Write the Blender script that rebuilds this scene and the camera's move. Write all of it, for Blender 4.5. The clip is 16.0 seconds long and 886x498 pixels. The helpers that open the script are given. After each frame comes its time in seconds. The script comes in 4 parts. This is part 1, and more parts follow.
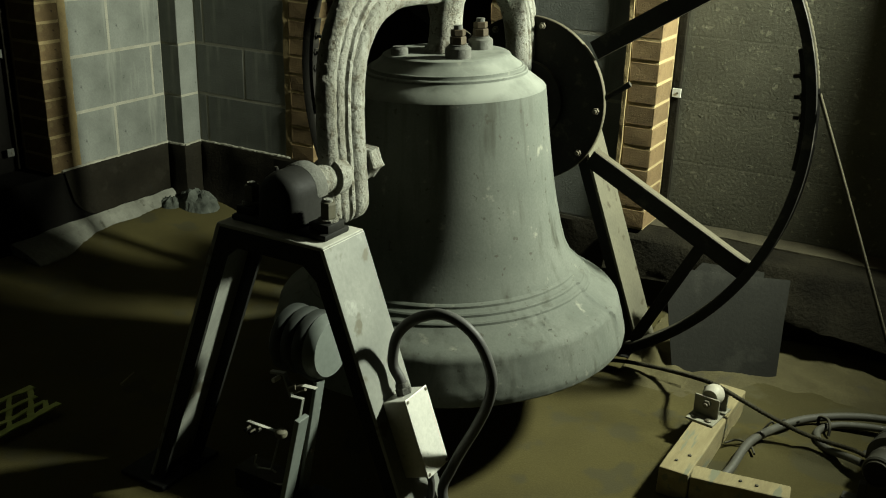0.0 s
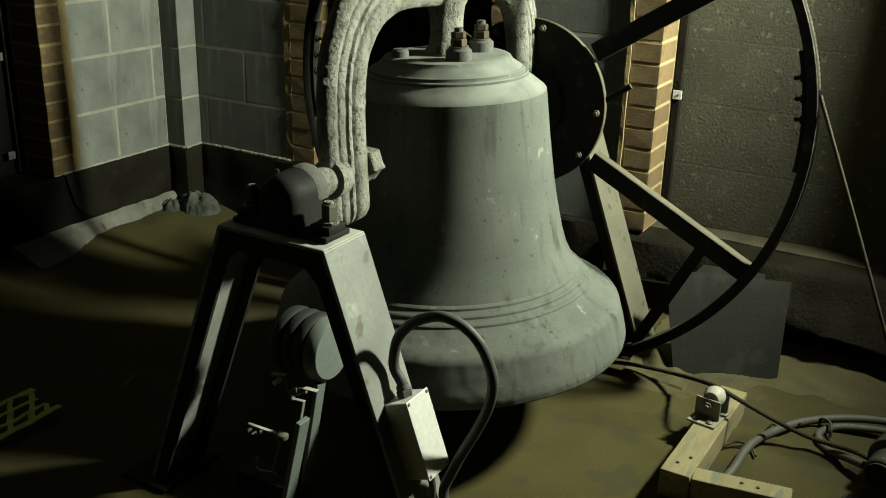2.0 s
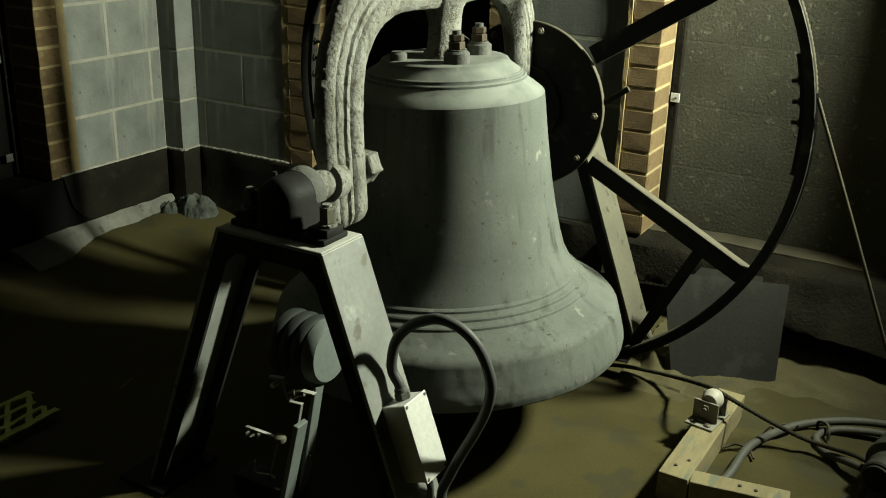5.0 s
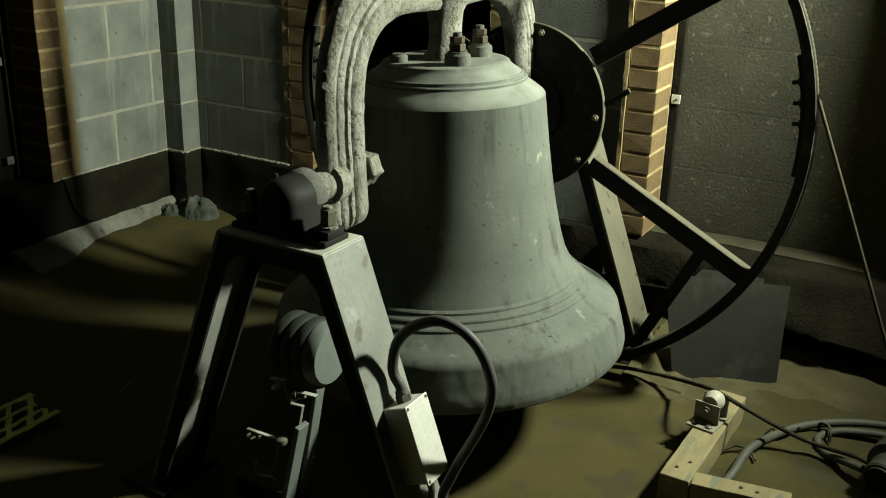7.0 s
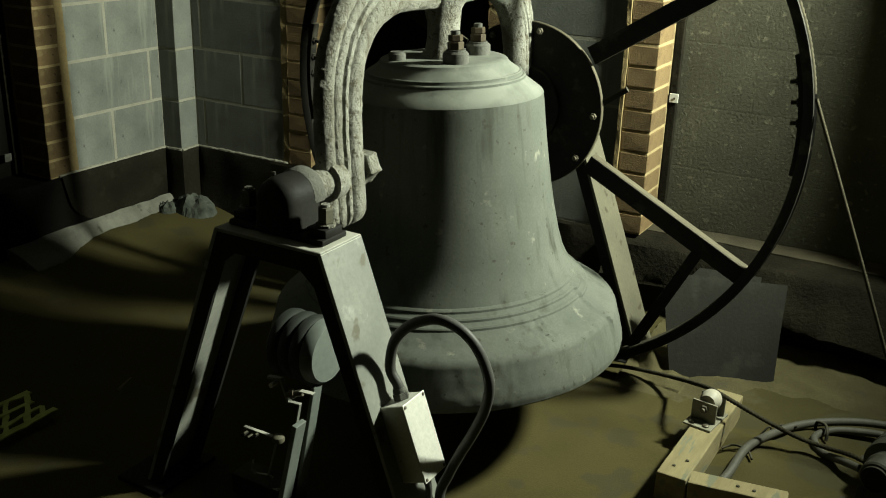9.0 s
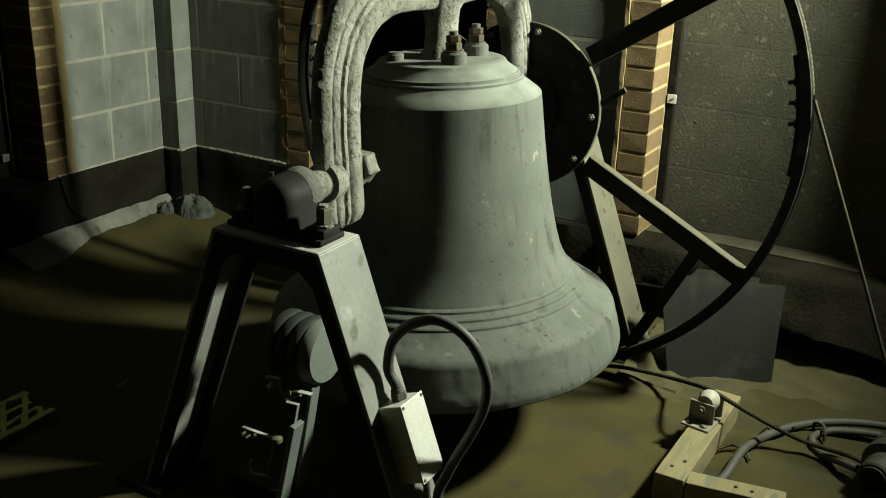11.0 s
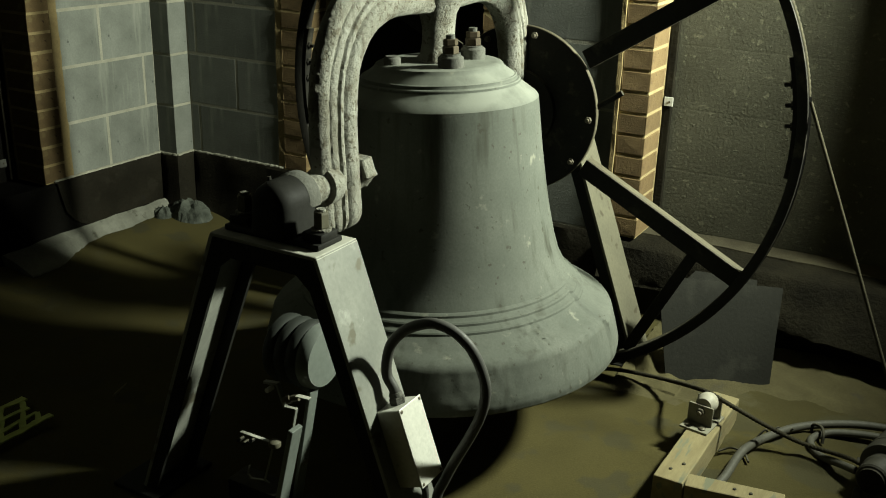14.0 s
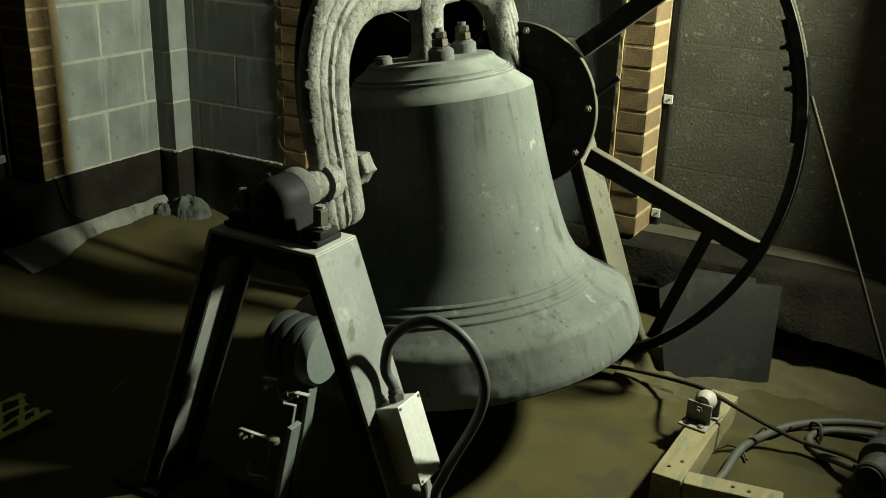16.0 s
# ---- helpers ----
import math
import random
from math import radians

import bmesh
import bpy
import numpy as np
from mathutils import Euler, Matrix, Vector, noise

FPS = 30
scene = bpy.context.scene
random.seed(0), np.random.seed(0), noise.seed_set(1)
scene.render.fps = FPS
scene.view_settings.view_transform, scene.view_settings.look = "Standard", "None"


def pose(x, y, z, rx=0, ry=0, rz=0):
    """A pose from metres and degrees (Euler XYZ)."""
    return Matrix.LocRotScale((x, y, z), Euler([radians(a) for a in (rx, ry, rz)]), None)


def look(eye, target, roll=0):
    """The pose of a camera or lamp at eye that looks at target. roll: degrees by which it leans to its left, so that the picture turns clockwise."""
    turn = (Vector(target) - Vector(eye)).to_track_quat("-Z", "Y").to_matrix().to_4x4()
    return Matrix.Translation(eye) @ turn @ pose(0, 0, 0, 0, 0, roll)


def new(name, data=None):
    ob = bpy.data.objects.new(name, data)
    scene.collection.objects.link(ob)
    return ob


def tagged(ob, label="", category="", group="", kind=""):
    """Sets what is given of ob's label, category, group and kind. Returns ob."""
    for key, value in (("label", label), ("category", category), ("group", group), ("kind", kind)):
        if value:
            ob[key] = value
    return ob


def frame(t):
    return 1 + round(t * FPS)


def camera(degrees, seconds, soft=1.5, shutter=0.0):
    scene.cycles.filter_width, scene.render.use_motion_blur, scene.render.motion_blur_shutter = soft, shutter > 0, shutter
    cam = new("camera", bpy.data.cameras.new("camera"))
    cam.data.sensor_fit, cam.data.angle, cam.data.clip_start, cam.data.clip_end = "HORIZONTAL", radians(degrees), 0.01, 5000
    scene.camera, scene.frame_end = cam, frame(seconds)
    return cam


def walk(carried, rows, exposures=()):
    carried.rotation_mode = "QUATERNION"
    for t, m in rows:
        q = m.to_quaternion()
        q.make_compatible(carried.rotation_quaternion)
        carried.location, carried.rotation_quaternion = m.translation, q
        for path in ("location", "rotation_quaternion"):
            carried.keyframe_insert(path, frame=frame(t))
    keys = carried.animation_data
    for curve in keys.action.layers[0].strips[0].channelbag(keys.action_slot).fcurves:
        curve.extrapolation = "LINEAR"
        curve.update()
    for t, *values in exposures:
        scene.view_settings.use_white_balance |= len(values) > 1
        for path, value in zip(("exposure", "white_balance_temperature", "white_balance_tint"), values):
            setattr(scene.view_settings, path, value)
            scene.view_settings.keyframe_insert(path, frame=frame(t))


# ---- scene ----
# ---- camera and its walk ----
cam = camera(48.2, 16.0, soft=1.05)
EYE = (3.2637, -3.2743, 1.1838)
YAW, PITCH, ROLL = 29.71, -20.83, 1.73


def gaze(yaw, pitch, roll):
    """The camera's pose at EYE, turned by small angles from its first gaze."""
    a, b = radians(YAW + yaw), radians(PITCH + pitch)
    way = Vector((-math.sin(a) * math.cos(b), math.cos(a) * math.cos(b), math.sin(b)))
    return look(EYE, Vector(EYE) + way, ROLL + roll)


TURNS = [
    (0.0, -0.000, 0.000, -0.000),
    (0.5, -0.042, 0.002, 0.030),
    (1.0, 0.113, 0.012, -0.001),
    (1.5, 0.081, 0.099, -0.109),
    (2.0, 0.058, 0.127, -0.090),
    (2.5, -0.114, 0.107, 0.061),
    (3.0, -0.036, 0.114, -0.055),
    (3.5, -0.040, 0.234, -0.062),
    (4.0, -0.045, 0.292, -0.040),
    (6.5, -0.078, 0.275, -0.050),
    (7.0, -0.001, 0.392, -0.122),
    (7.5, 0.033, 0.465, -0.226),
    (8.0, -0.151, 0.414, -0.029),
    (8.5, -0.132, 0.334, -0.017),
    (9.0, -0.145, 0.297, 0.062),
    (11.5, -0.321, 0.337, 0.118),
    (12.0, -0.397, 0.260, 0.080),
    (12.5, -0.427, 0.375, 0.050),
    (13.0, -0.412, 0.502, -0.038),
    (13.5, -0.436, 0.572, -0.048),
    (14.0, -0.398, 0.542, -0.082),
    (14.5, -0.408, 0.329, -0.008),
    (15.0, -0.422, 0.319, 0.057),
    (15.5, -0.590, 0.368, 0.144),
    (16.0, -0.451, 0.381, 0.077),
]
walk(cam, [(t, gaze(a, b, c)) for t, a, b, c in TURNS], exposures=[(0.0, 0.0), (16.0, 0.0)])

# ---- light: one work lamp high beside the boarded opening, out of view ----
world = bpy.data.worlds.new("world")
scene.world = world
world.use_nodes = True
world.node_tree.nodes["Background"].inputs[0].default_value = (0.5, 0.62, 0.55, 1)
world.node_tree.nodes["Background"].inputs[1].default_value = 0.0004

LAMP = (3.68, -0.185, 1.55)
lamp_data = bpy.data.lights.new("work_lamp", "SPOT")
lamp_data.energy, lamp_data.color = 945, (0.90, 0.97, 0.795)
lamp_data.spot_size, lamp_data.spot_blend, lamp_data.shadow_soft_size = radians(142), 1.0, 0.11
lamp_light = new("work_lamp_light", lamp_data)
lamp_light.matrix_world = look(LAMP, (0.6, -1.1, 0.94))

# ---- plan ----
FLOOR = -0.30           # flat part of the floor
AX, AZ, BY = 1.967, 0.531, -1.0   # swing axis (runs along y) and the bell's centre
WHEEL_Y = -0.50
CEIL = 2.40


# ---- mesh helpers ----
def part(name, bm, material, parent=None, label="", smooth=False, crease=38):
    """Links a bmesh as one mesh object, under a thing or a part."""
    me = bpy.data.meshes.new(name)
    bmesh.ops.recalc_face_normals(bm, faces=bm.faces)
    bm.to_mesh(me)
    bm.free()
    me.materials.append(material)
    if smooth:
        me.polygons.foreach_set("use_smooth", [True] * len(me.polygons))
        me.set_sharp_from_angle(angle=radians(crease))
    ob = new(name, me)
    if parent is not None:
        ob.parent = parent
    if label:
        tagged(ob, label)
    return ob


def thing(name, label, category, at=(0, 0, 0), group="", kind=""):
    ob = new(name)
    ob.empty_display_size = 0.1
    ob.location = at
    return tagged(ob, label, category, group, kind)


def box(bm, lo, hi, bevel=0.0, m=None):
    """An axis-aligned box, with bevelled edges, moved by m."""
    r = bmesh.ops.create_cube(bm, size=1.0)
    vs = r["verts"]
    c, s = (Vector(lo) + Vector(hi)) / 2, Vector(hi) - Vector(lo)
    for v in vs:
        v.co = Vector((v.co.x * s.x, v.co.y * s.y, v.co.z * s.z)) + c
    if bevel:
        es = list({e for v in vs for e in v.link_edges})
        r = bmesh.ops.bevel(bm, geom=es, offset=bevel, segments=2, affect="EDGES", profile=0.5)
        vs = list({v for f in r["faces"] for v in f.verts} | {v for v in vs if v.is_valid})
    if m is not None:
        bmesh.ops.transform(bm, matrix=m, verts=vs)
    return bm


def ring_skin(bm, rings, closed=False, caps=True):
    """Joins rings of points into a skin."""
    vr = [[bm.verts.new(p) for p in ring] for ring in rings]
    n = len(vr[0])
    pairs = list(zip(vr, vr[1:])) + ([(vr[-1], vr[0])] if closed else [])
    for a, b in pairs:
        for i in range(n):
            bm.faces.new((a[i], a[(i + 1) % n], b[(i + 1) % n], b[i]))
    if caps and not closed:
        bm.faces.new(vr[0][::-1])
        bm.faces.new(vr[-1])
    return bm


def lathe(bm, profile, n=48, m=None, caps=True):
    """A surface turned round z from (radius, height) pairs."""
    m = m or Matrix()
    return ring_skin(bm, [[m @ Vector((r * math.cos(2 * math.pi * i / n), r * math.sin(2 * math.pi * i / n), z)) for i in range(n)]
                          for r, z in profile], caps=caps)


def rod(bm, a, b, r, n=16, r2=None):
    a, b = Vector(a), Vector(b)
    m = Matrix.Translation(a) @ (b - a).to_track_quat("Z", "Y").to_matrix().to_4x4()
    return lathe(bm, [(r, 0), (r if r2 is None else r2, (b - a).length)], n, m)


def spline(points, step=10, closed=False):
    """Catmull-Rom points through the given ones."""
    p = [Vector(q) for q in points]
    out = []
    k = len(p)
    for i in range(k if closed else k - 1):
        p0, p1 = (p[i - 1] if i or closed else p[0] * 2 - p[1]), p[i]
        p2 = p[(i + 1) % k]
        p3 = p[(i + 2) % k] if closed or i + 2 < k else p[-1] * 2 - p[-2]
        for j in range(step):
            t = j / step
            out.append(0.5 * (2 * p1 + (p2 - p0) * t + (2 * p0 - 5 * p1 + 4 * p2 - p3) * t * t + (3 * p1 - p0 - 3 * p2 + p3) * t ** 3))
    if not closed:
        out.append(p[-1])
    return out


def tube(bm, path, r, n=12, twist=None, lobes=0, depth=0.0):
    """A tube along path; with lobes and twist (turns per metre) it becomes a laid rope."""
    rings, run, up = [], 0.0, None
    for i, p in enumerate(path):
        d = (path[min(i + 1, len(path) - 1)] - path[max(i - 1, 0)]).normalized()
        if up is None:
            up = d.orthogonal().normalized()
        up = (up - d * up.dot(d)).normalized()
        side = d.cross(up)
        if i:
            run += (p - path[i - 1]).length
        ring = []
        for k in range(n):
            a = 2 * math.pi * k / n
            rr = r * (1 + depth * math.cos(lobes * (a - 2 * math.pi * run * twist))) if lobes else r
            ring.append(p + (up * math.cos(a) + side * math.sin(a)) * rr)
        rings.append(ring)
    return ring_skin(bm, rings)


def hexnut(bm, m, r, h, n=6):
    lathe(bm, [(r * 0.92, 0), (r, h * 0.1), (r, h * 0.88), (r * 0.9, h)], n, m)
    return bm


def extrude_outline(bm, pts, depth, m):
    """A flat outline (x, y) drawn out along z by depth, then moved by m."""
    a = [bm.verts.new(m @ Vector((x, y, 0))) for x, y in pts]
    b = [bm.verts.new(m @ Vector((x, y, depth))) for x, y in pts]
    k = len(pts)
    for i in range(k):
        bm.faces.new((a[i], a[(i + 1) % k], b[(i + 1) % k], b[i]))
    bm.faces.new(a[::-1])
    bm.faces.new(b)
    return bm


# ---- materials ----
def material(name, base, other, rough=0.8, metal=0.0, scale=6.0, fine=60.0, bump=0.25, size=0.004, spots=None, spot_scale=18.0, spot_at=0.62,
             per_piece=0.0, stretch=(1, 1, 1), rough_var=0.12, streaks=None, blobs=0.0, bands=0.0, spec=0.2, flecks=None, fleck_scale=30.0, fleck_at=0.66, dust_light=None, dust_light_from=-9.0):
    """A worn surface: two noises for colour, one for relief, blotches of a third colour."""
    mt = bpy.data.materials.new(name)
    mt.use_nodes = True
    nt = mt.node_tree
    n, ln = nt.nodes, nt.links
    bsdf = n["Principled BSDF"]
    tex = n.new("ShaderNodeTexCoord")
    mp = n.new("ShaderNodeMapping")
    mp.inputs["Scale"].default_value = stretch
    ln.new(tex.outputs["Object"], mp.inputs[0])

    def noise_at(sc, detail, rough_n=0.55):
        t = n.new("ShaderNodeTexNoise")
        t.inputs["Scale"].default_value, t.inputs["Detail"].default_value = sc, detail
        t.inputs["Roughness"].default_value = rough_n
        ln.new(mp.outputs[0], t.inputs["Vector"])
        return t.outputs["Fac"]

    def ramp(src, lo, hi):
        r = n.new("ShaderNodeMapRange")
        r.inputs["From Min"].default_value, r.inputs["From Max"].default_value = lo, hi
        ln.new(src, r.inputs["Value"])
        return r.outputs["Result"]

    def mix(f, a, b, blend="MIX"):
        x = n.new("ShaderNodeMix")
        x.data_type, x.blend_type = "RGBA", blend
        for sock, v in ((x.inputs["Factor"], f), (x.inputs["A"], a), (x.inputs["B"], b)):
            if isinstance(v, (int, float)):
                sock.default_value = v
            elif isinstance(v, tuple):
                sock.default_value = (*v, 1)
            else:
                ln.new(v, sock)
        return x.outputs["Result"]

    big, small = noise_at(scale, 5), noise_at(fine, 8, 0.65)
    col = mix(ramp(big, 0.32, 0.68), base, other)
    col = mix(ramp(small, 0.35, 0.7), col, mix(0.35, col, tuple(0.45 * c for c in base)))
    if spots:
        col = mix(ramp(noise_at(spot_scale, 6, 0.6), spot_at, spot_at + 0.09), col, spots)
    if flecks:
        col = mix(ramp(noise_at(fleck_scale, 3, 0.5), fleck_at, fleck_at + 0.05), col, flecks)
    if streaks:
        long_map = n.new("ShaderNodeMapping")
        long_map.inputs["Scale"].default_value = (26, 26, 2.2)
        ln.new(tex.outputs["Object"], long_map.inputs[0])
        st = n.new("ShaderNodeTexNoise")
        st.inputs["Scale"].default_value, st.inputs["Detail"].default_value = 1.0, 4
        ln.new(long_map.outputs[0], st.inputs["Vector"])
        patch = noise_at(3.0, 3)
        both = n.new("ShaderNodeMath")
        both.operation = "MULTIPLY"
        ln.new(ramp(st.outputs["Fac"], 0.54, 0.72), both.inputs[0])
        ln.new(ramp(patch, 0.36, 0.58), both.inputs[1])
        col = mix(both.outputs[0], col, streaks)
    if dust_light:
        # paler tone on upward faces: settled dust, plus light put into the colour
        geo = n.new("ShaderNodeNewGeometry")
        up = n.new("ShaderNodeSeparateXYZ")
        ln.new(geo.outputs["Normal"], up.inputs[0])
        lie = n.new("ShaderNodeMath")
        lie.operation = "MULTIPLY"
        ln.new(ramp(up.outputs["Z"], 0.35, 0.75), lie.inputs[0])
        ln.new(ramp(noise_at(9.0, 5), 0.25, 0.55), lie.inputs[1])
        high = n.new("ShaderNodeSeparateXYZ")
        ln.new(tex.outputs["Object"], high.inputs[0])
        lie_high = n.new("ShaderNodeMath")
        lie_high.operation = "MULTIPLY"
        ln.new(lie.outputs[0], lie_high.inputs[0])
        ln.new(ramp(high.outputs["Z"], dust_light_from, dust_light_from + 0.05), lie_high.inputs[1])
        col = mix(lie_high.outputs[0], col, dust_light)
    if per_piece:
        info = n.new("ShaderNodeObjectInfo")
        hsv = n.new("ShaderNodeHueSaturation")
        ln.new(col, hsv.inputs["Color"])
        r = n.new("ShaderNodeMapRange")
        r.inputs["To Min"].default_value, r.inputs["To Max"].default_value = 1 - per_piece, 1 + per_piece
        ln.new(info.outputs["Random"], r.inputs["Value"])
        ln.new(r.outputs["Result"], hsv.inputs["Value"])
        col = hsv.outputs["Color"]
    ln.new(col, bsdf.inputs["Base Color"])
    rr = n.new("ShaderNodeMapRange")
    rr.inputs["To Min"].default_value, rr.inputs["To Max"].default_value = max(0.05, rough - rough_var), min(1, rough + rough_var)
    ln.new(small, rr.inputs["Value"])
    ln.new(rr.outputs["Result"], bsdf.inputs["Roughness"])
    bsdf.inputs["Metallic"].default_value = metal
    bsdf.inputs["Specular IOR Level"].default_value = spec
    h = small
    if blobs:
        # lumps of dried mortar
        ad = n.new("ShaderNodeMath")
        ad.operation = "MULTIPLY_ADD"
        ln.new(ramp(noise_at(blobs, 5, 0.6), 0.62, 0.78), ad.inputs[0])
        ad.inputs[1].default_value = 1.3
        ln.new(small, ad.inputs[2])
        h = ad.outputs[0]
    if bands:
        # faint level joints
        sep = n.new("ShaderNodeSeparateXYZ")
        ln.new(tex.outputs["Object"], sep.inputs[0])
        md = n.new("ShaderNodeMath")
        md.operation = "PINGPONG"
        md.inputs[1].default_value = bands / 2
        ln.new(sep.outputs["Z"], md.inputs[0])
        ad2 = n.new("ShaderNodeMath")
        ad2.operation = "MULTIPLY_ADD"
        ln.new(ramp(md.outputs[0], 0.0, 0.006), ad2.inputs[0])
        ad2.inputs[1].default_value = 0.16
        ln.new(h, ad2.inputs[2])
        h = ad2.outputs[0]
    bp = n.new("ShaderNodeBump")
    bp.inputs["Strength"].default_value, bp.inputs["Distance"].default_value = bump, size
    ln.new(h, bp.inputs["Height"])
    ln.new(bp.outputs["Normal"], bsdf.inputs["Normal"])
    return mt


M_BLOCK = material("grey_block", (0.155, 0.162, 0.14), (0.102, 0.108, 0.0918), 0.9, scale=5, fine=140, bump=0.55, size=0.003, per_piece=0.10, spots=(0.0539, 0.0577, 0.0502), spot_scale=40, spot_at=0.66, streaks=(0.192, 0.198, 0.164))
M_MORTAR = material("mortar", (0.267, 0.26, 0.205), (0.198, 0.192, 0.146), 0.95, scale=12, fine=160, bump=0.6, size=0.005)
M_YELLOW = material("sandy_mortar", (0.211, 0.161, 0.0732), (0.169, 0.127, 0.0577), 0.95, scale=14, fine=120, bump=0.7, size=0.006)
M_BRICK = material("brick", (0.145, 0.1, 0.0458), (0.104, 0.0695, 0.0317), 0.9, scale=20, fine=180, bump=0.8, size=0.004, per_piece=0.16, spots=(0.158, 0.123, 0.0573), spot_scale=13, spot_at=0.60, flecks=(0.0546, 0.0338, 0.0191), fleck_scale=48)
M_TAR = material("black_membrane", (0.00686, 0.00597, 0.00368), (0.0139, 0.0122, 0.00785), 0.75, scale=5, fine=90, bump=0.5, size=0.006, spots=(0.0114, 0.0114, 0.00911), spot_scale=9, spot_at=0.66, spec=0.06, flecks=(0.0117, 0.0104, 0.00686), fleck_scale=12, fleck_at=0.56)
M_FLOOR = material("dusty_felt_floor", (0.062, 0.0528, 0.0192), (0.043, 0.0372, 0.0155), 0.85, scale=2.2, fine=170, bump=0.35, size=0.004, spots=(0.054, 0.048, 0.024), spot_scale=5, spot_at=0.60, spec=0.06, flecks=(0.0436, 0.0394, 0.0194), fleck_scale=6, fleck_at=0.56)
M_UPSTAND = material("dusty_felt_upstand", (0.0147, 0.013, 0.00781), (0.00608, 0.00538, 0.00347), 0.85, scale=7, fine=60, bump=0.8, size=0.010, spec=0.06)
M_SCRAP = material("grey_felt_scrap", (0.0748, 0.0816, 0.0663), (0.0255, 0.0289, 0.0221), 0.9, scale=18, fine=90, bump=0.6, size=0.006)
M_JOINT = material("sandy_joint", (0.335, 0.265, 0.13), (0.241, 0.186, 0.093), 0.95, scale=14, fine=120, bump=0.7, size=0.006)
M_SILL = material("cement_sill", (0.0595, 0.0532, 0.0336), (0.035, 0.0308, 0.0203), 0.9, scale=7, fine=110, bump=0.6, size=0.006, spec=0.06)
M_PANEL = material("dark_boarding", (0.0872, 0.0842, 0.059), (0.0486, 0.0473, 0.0331), 0.85, scale=3, fine=95, bump=0.75, size=0.005, spots=(0.125, 0.117, 0.0852), spot_scale=30, spot_at=0.66, blobs=42.0, bands=0.225, spec=0.06, flecks=(0.105, 0.102, 0.071), fleck_scale=40, fleck_at=0.64)
# crown dust also brightens the crown where the lamp only grazes it
M_BELL = material("bell_bronze", (0.102, 0.109, 0.0905), (0.0671, 0.0744, 0.0613), 0.72, 0.0, scale=4, fine=170, bump=0.16, size=0.002, spots=(0.15, 0.152, 0.12), spot_scale=20, spot_at=0.63, streaks=(0.0409, 0.0424, 0.0321), flecks=(0.051, 0.051, 0.0395), fleck_scale=46, fleck_at=0.66, dust_light=(0.152, 0.161, 0.135), dust_light_from=0.09, spec=0.08)
M_CAST = material("rusted_cast_iron", (0.215, 0.216, 0.183), (0.118, 0.114, 0.088), 0.9, scale=18, fine=110, bump=1.0, size=0.007, spots=(0.085, 0.077, 0.056), spot_scale=30, spot_at=0.57, streaks=(0.070, 0.061, 0.043), flecks=(0.075, 0.068, 0.048), fleck_scale=85, fleck_at=0.60)
M_STEEL = material("grey_painted_steel", (0.186, 0.192, 0.164), (0.124, 0.13, 0.112), 0.6, 0.0, scale=5, fine=90, bump=0.15, size=0.002, spots=(0.245, 0.252, 0.222), spot_scale=14, spot_at=0.65, dust_light=(0.347, 0.347, 0.291), flecks=(0.088, 0.084, 0.060), fleck_scale=15, fleck_at=0.62)
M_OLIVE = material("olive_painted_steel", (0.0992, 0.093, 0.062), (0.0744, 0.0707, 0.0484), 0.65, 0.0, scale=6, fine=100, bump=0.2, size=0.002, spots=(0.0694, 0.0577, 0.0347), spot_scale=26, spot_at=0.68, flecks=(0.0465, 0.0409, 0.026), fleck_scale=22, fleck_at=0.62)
M_DARKIRON = material("black_iron", (0.0124, 0.0121, 0.0105), (0.0198, 0.0186, 0.0149), 0.65, 0.0, scale=8, fine=110, bump=0.3, size=0.003, spec=0.06, spots=(0.036, 0.0335, 0.0248), spot_scale=13, spot_at=0.58, dust_light=(0.062, 0.058, 0.041))
M_BOLT = material("dull_bolt_steel", (0.115, 0.108, 0.0806), (0.0843, 0.0732, 0.0502), 0.5, 0.35, scale=25, fine=160, bump=0.3, size=0.002, spots=(0.0614, 0.0384, 0.0192), spot_scale=60, spot_at=0.6)
M_NUT = material("rusty_nut_steel", (0.0651, 0.0508, 0.0279), (0.0384, 0.0285, 0.0161), 0.6, 0.2, scale=25, fine=160, bump=0.4, size=0.002)
M_SPACER = material("dusty_iron_with_clip_shade", (0.093, 0.0942, 0.0794), (0.0527, 0.0527, 0.0434), 0.85, scale=20, fine=140, bump=0.6, size=0.004)
M_STRIP = material("grey_felt_strip", (0.162, 0.162, 0.132), (0.0892, 0.0892, 0.0697), 0.9, scale=9, fine=90, bump=0.6, size=0.006, spots=(0.0369, 0.0359, 0.0237), spot_scale=14)
# lit edges of spokes and hub disc: dust plus light put into the colour
M_FLANGE = material("dusty_olive_lit_edge", (0.0893, 0.0804, 0.0506), (0.0521, 0.0461, 0.0298), 0.75, scale=9, fine=100, bump=0.3, size=0.002, spots=(0.0372, 0.0312, 0.0209), spot_scale=26)
M_FELT = material("dusty_loose_felt", (0.084, 0.074, 0.036), (0.052, 0.045, 0.023), 0.9, scale=6, fine=120, bump=0.5, size=0.006, spots=(0.0469, 0.0422, 0.0266), spot_scale=11, spec=0.06)
# lit copy of the striker's green, for its end cover and posts
M_COVER = material("green_paint_in_light", (0.124, 0.14, 0.124), (0.0992, 0.112, 0.098), 0.45, scale=6, fine=80, bump=0.1, size=0.001)
M_GALV = material("galvanised_steel", (0.521, 0.521, 0.459), (0.459, 0.459, 0.403), 0.5, 0.15, scale=14, fine=120, bump=0.1, size=0.001, spots=(0.186, 0.186, 0.158), spot_scale=30, spot_at=0.68)
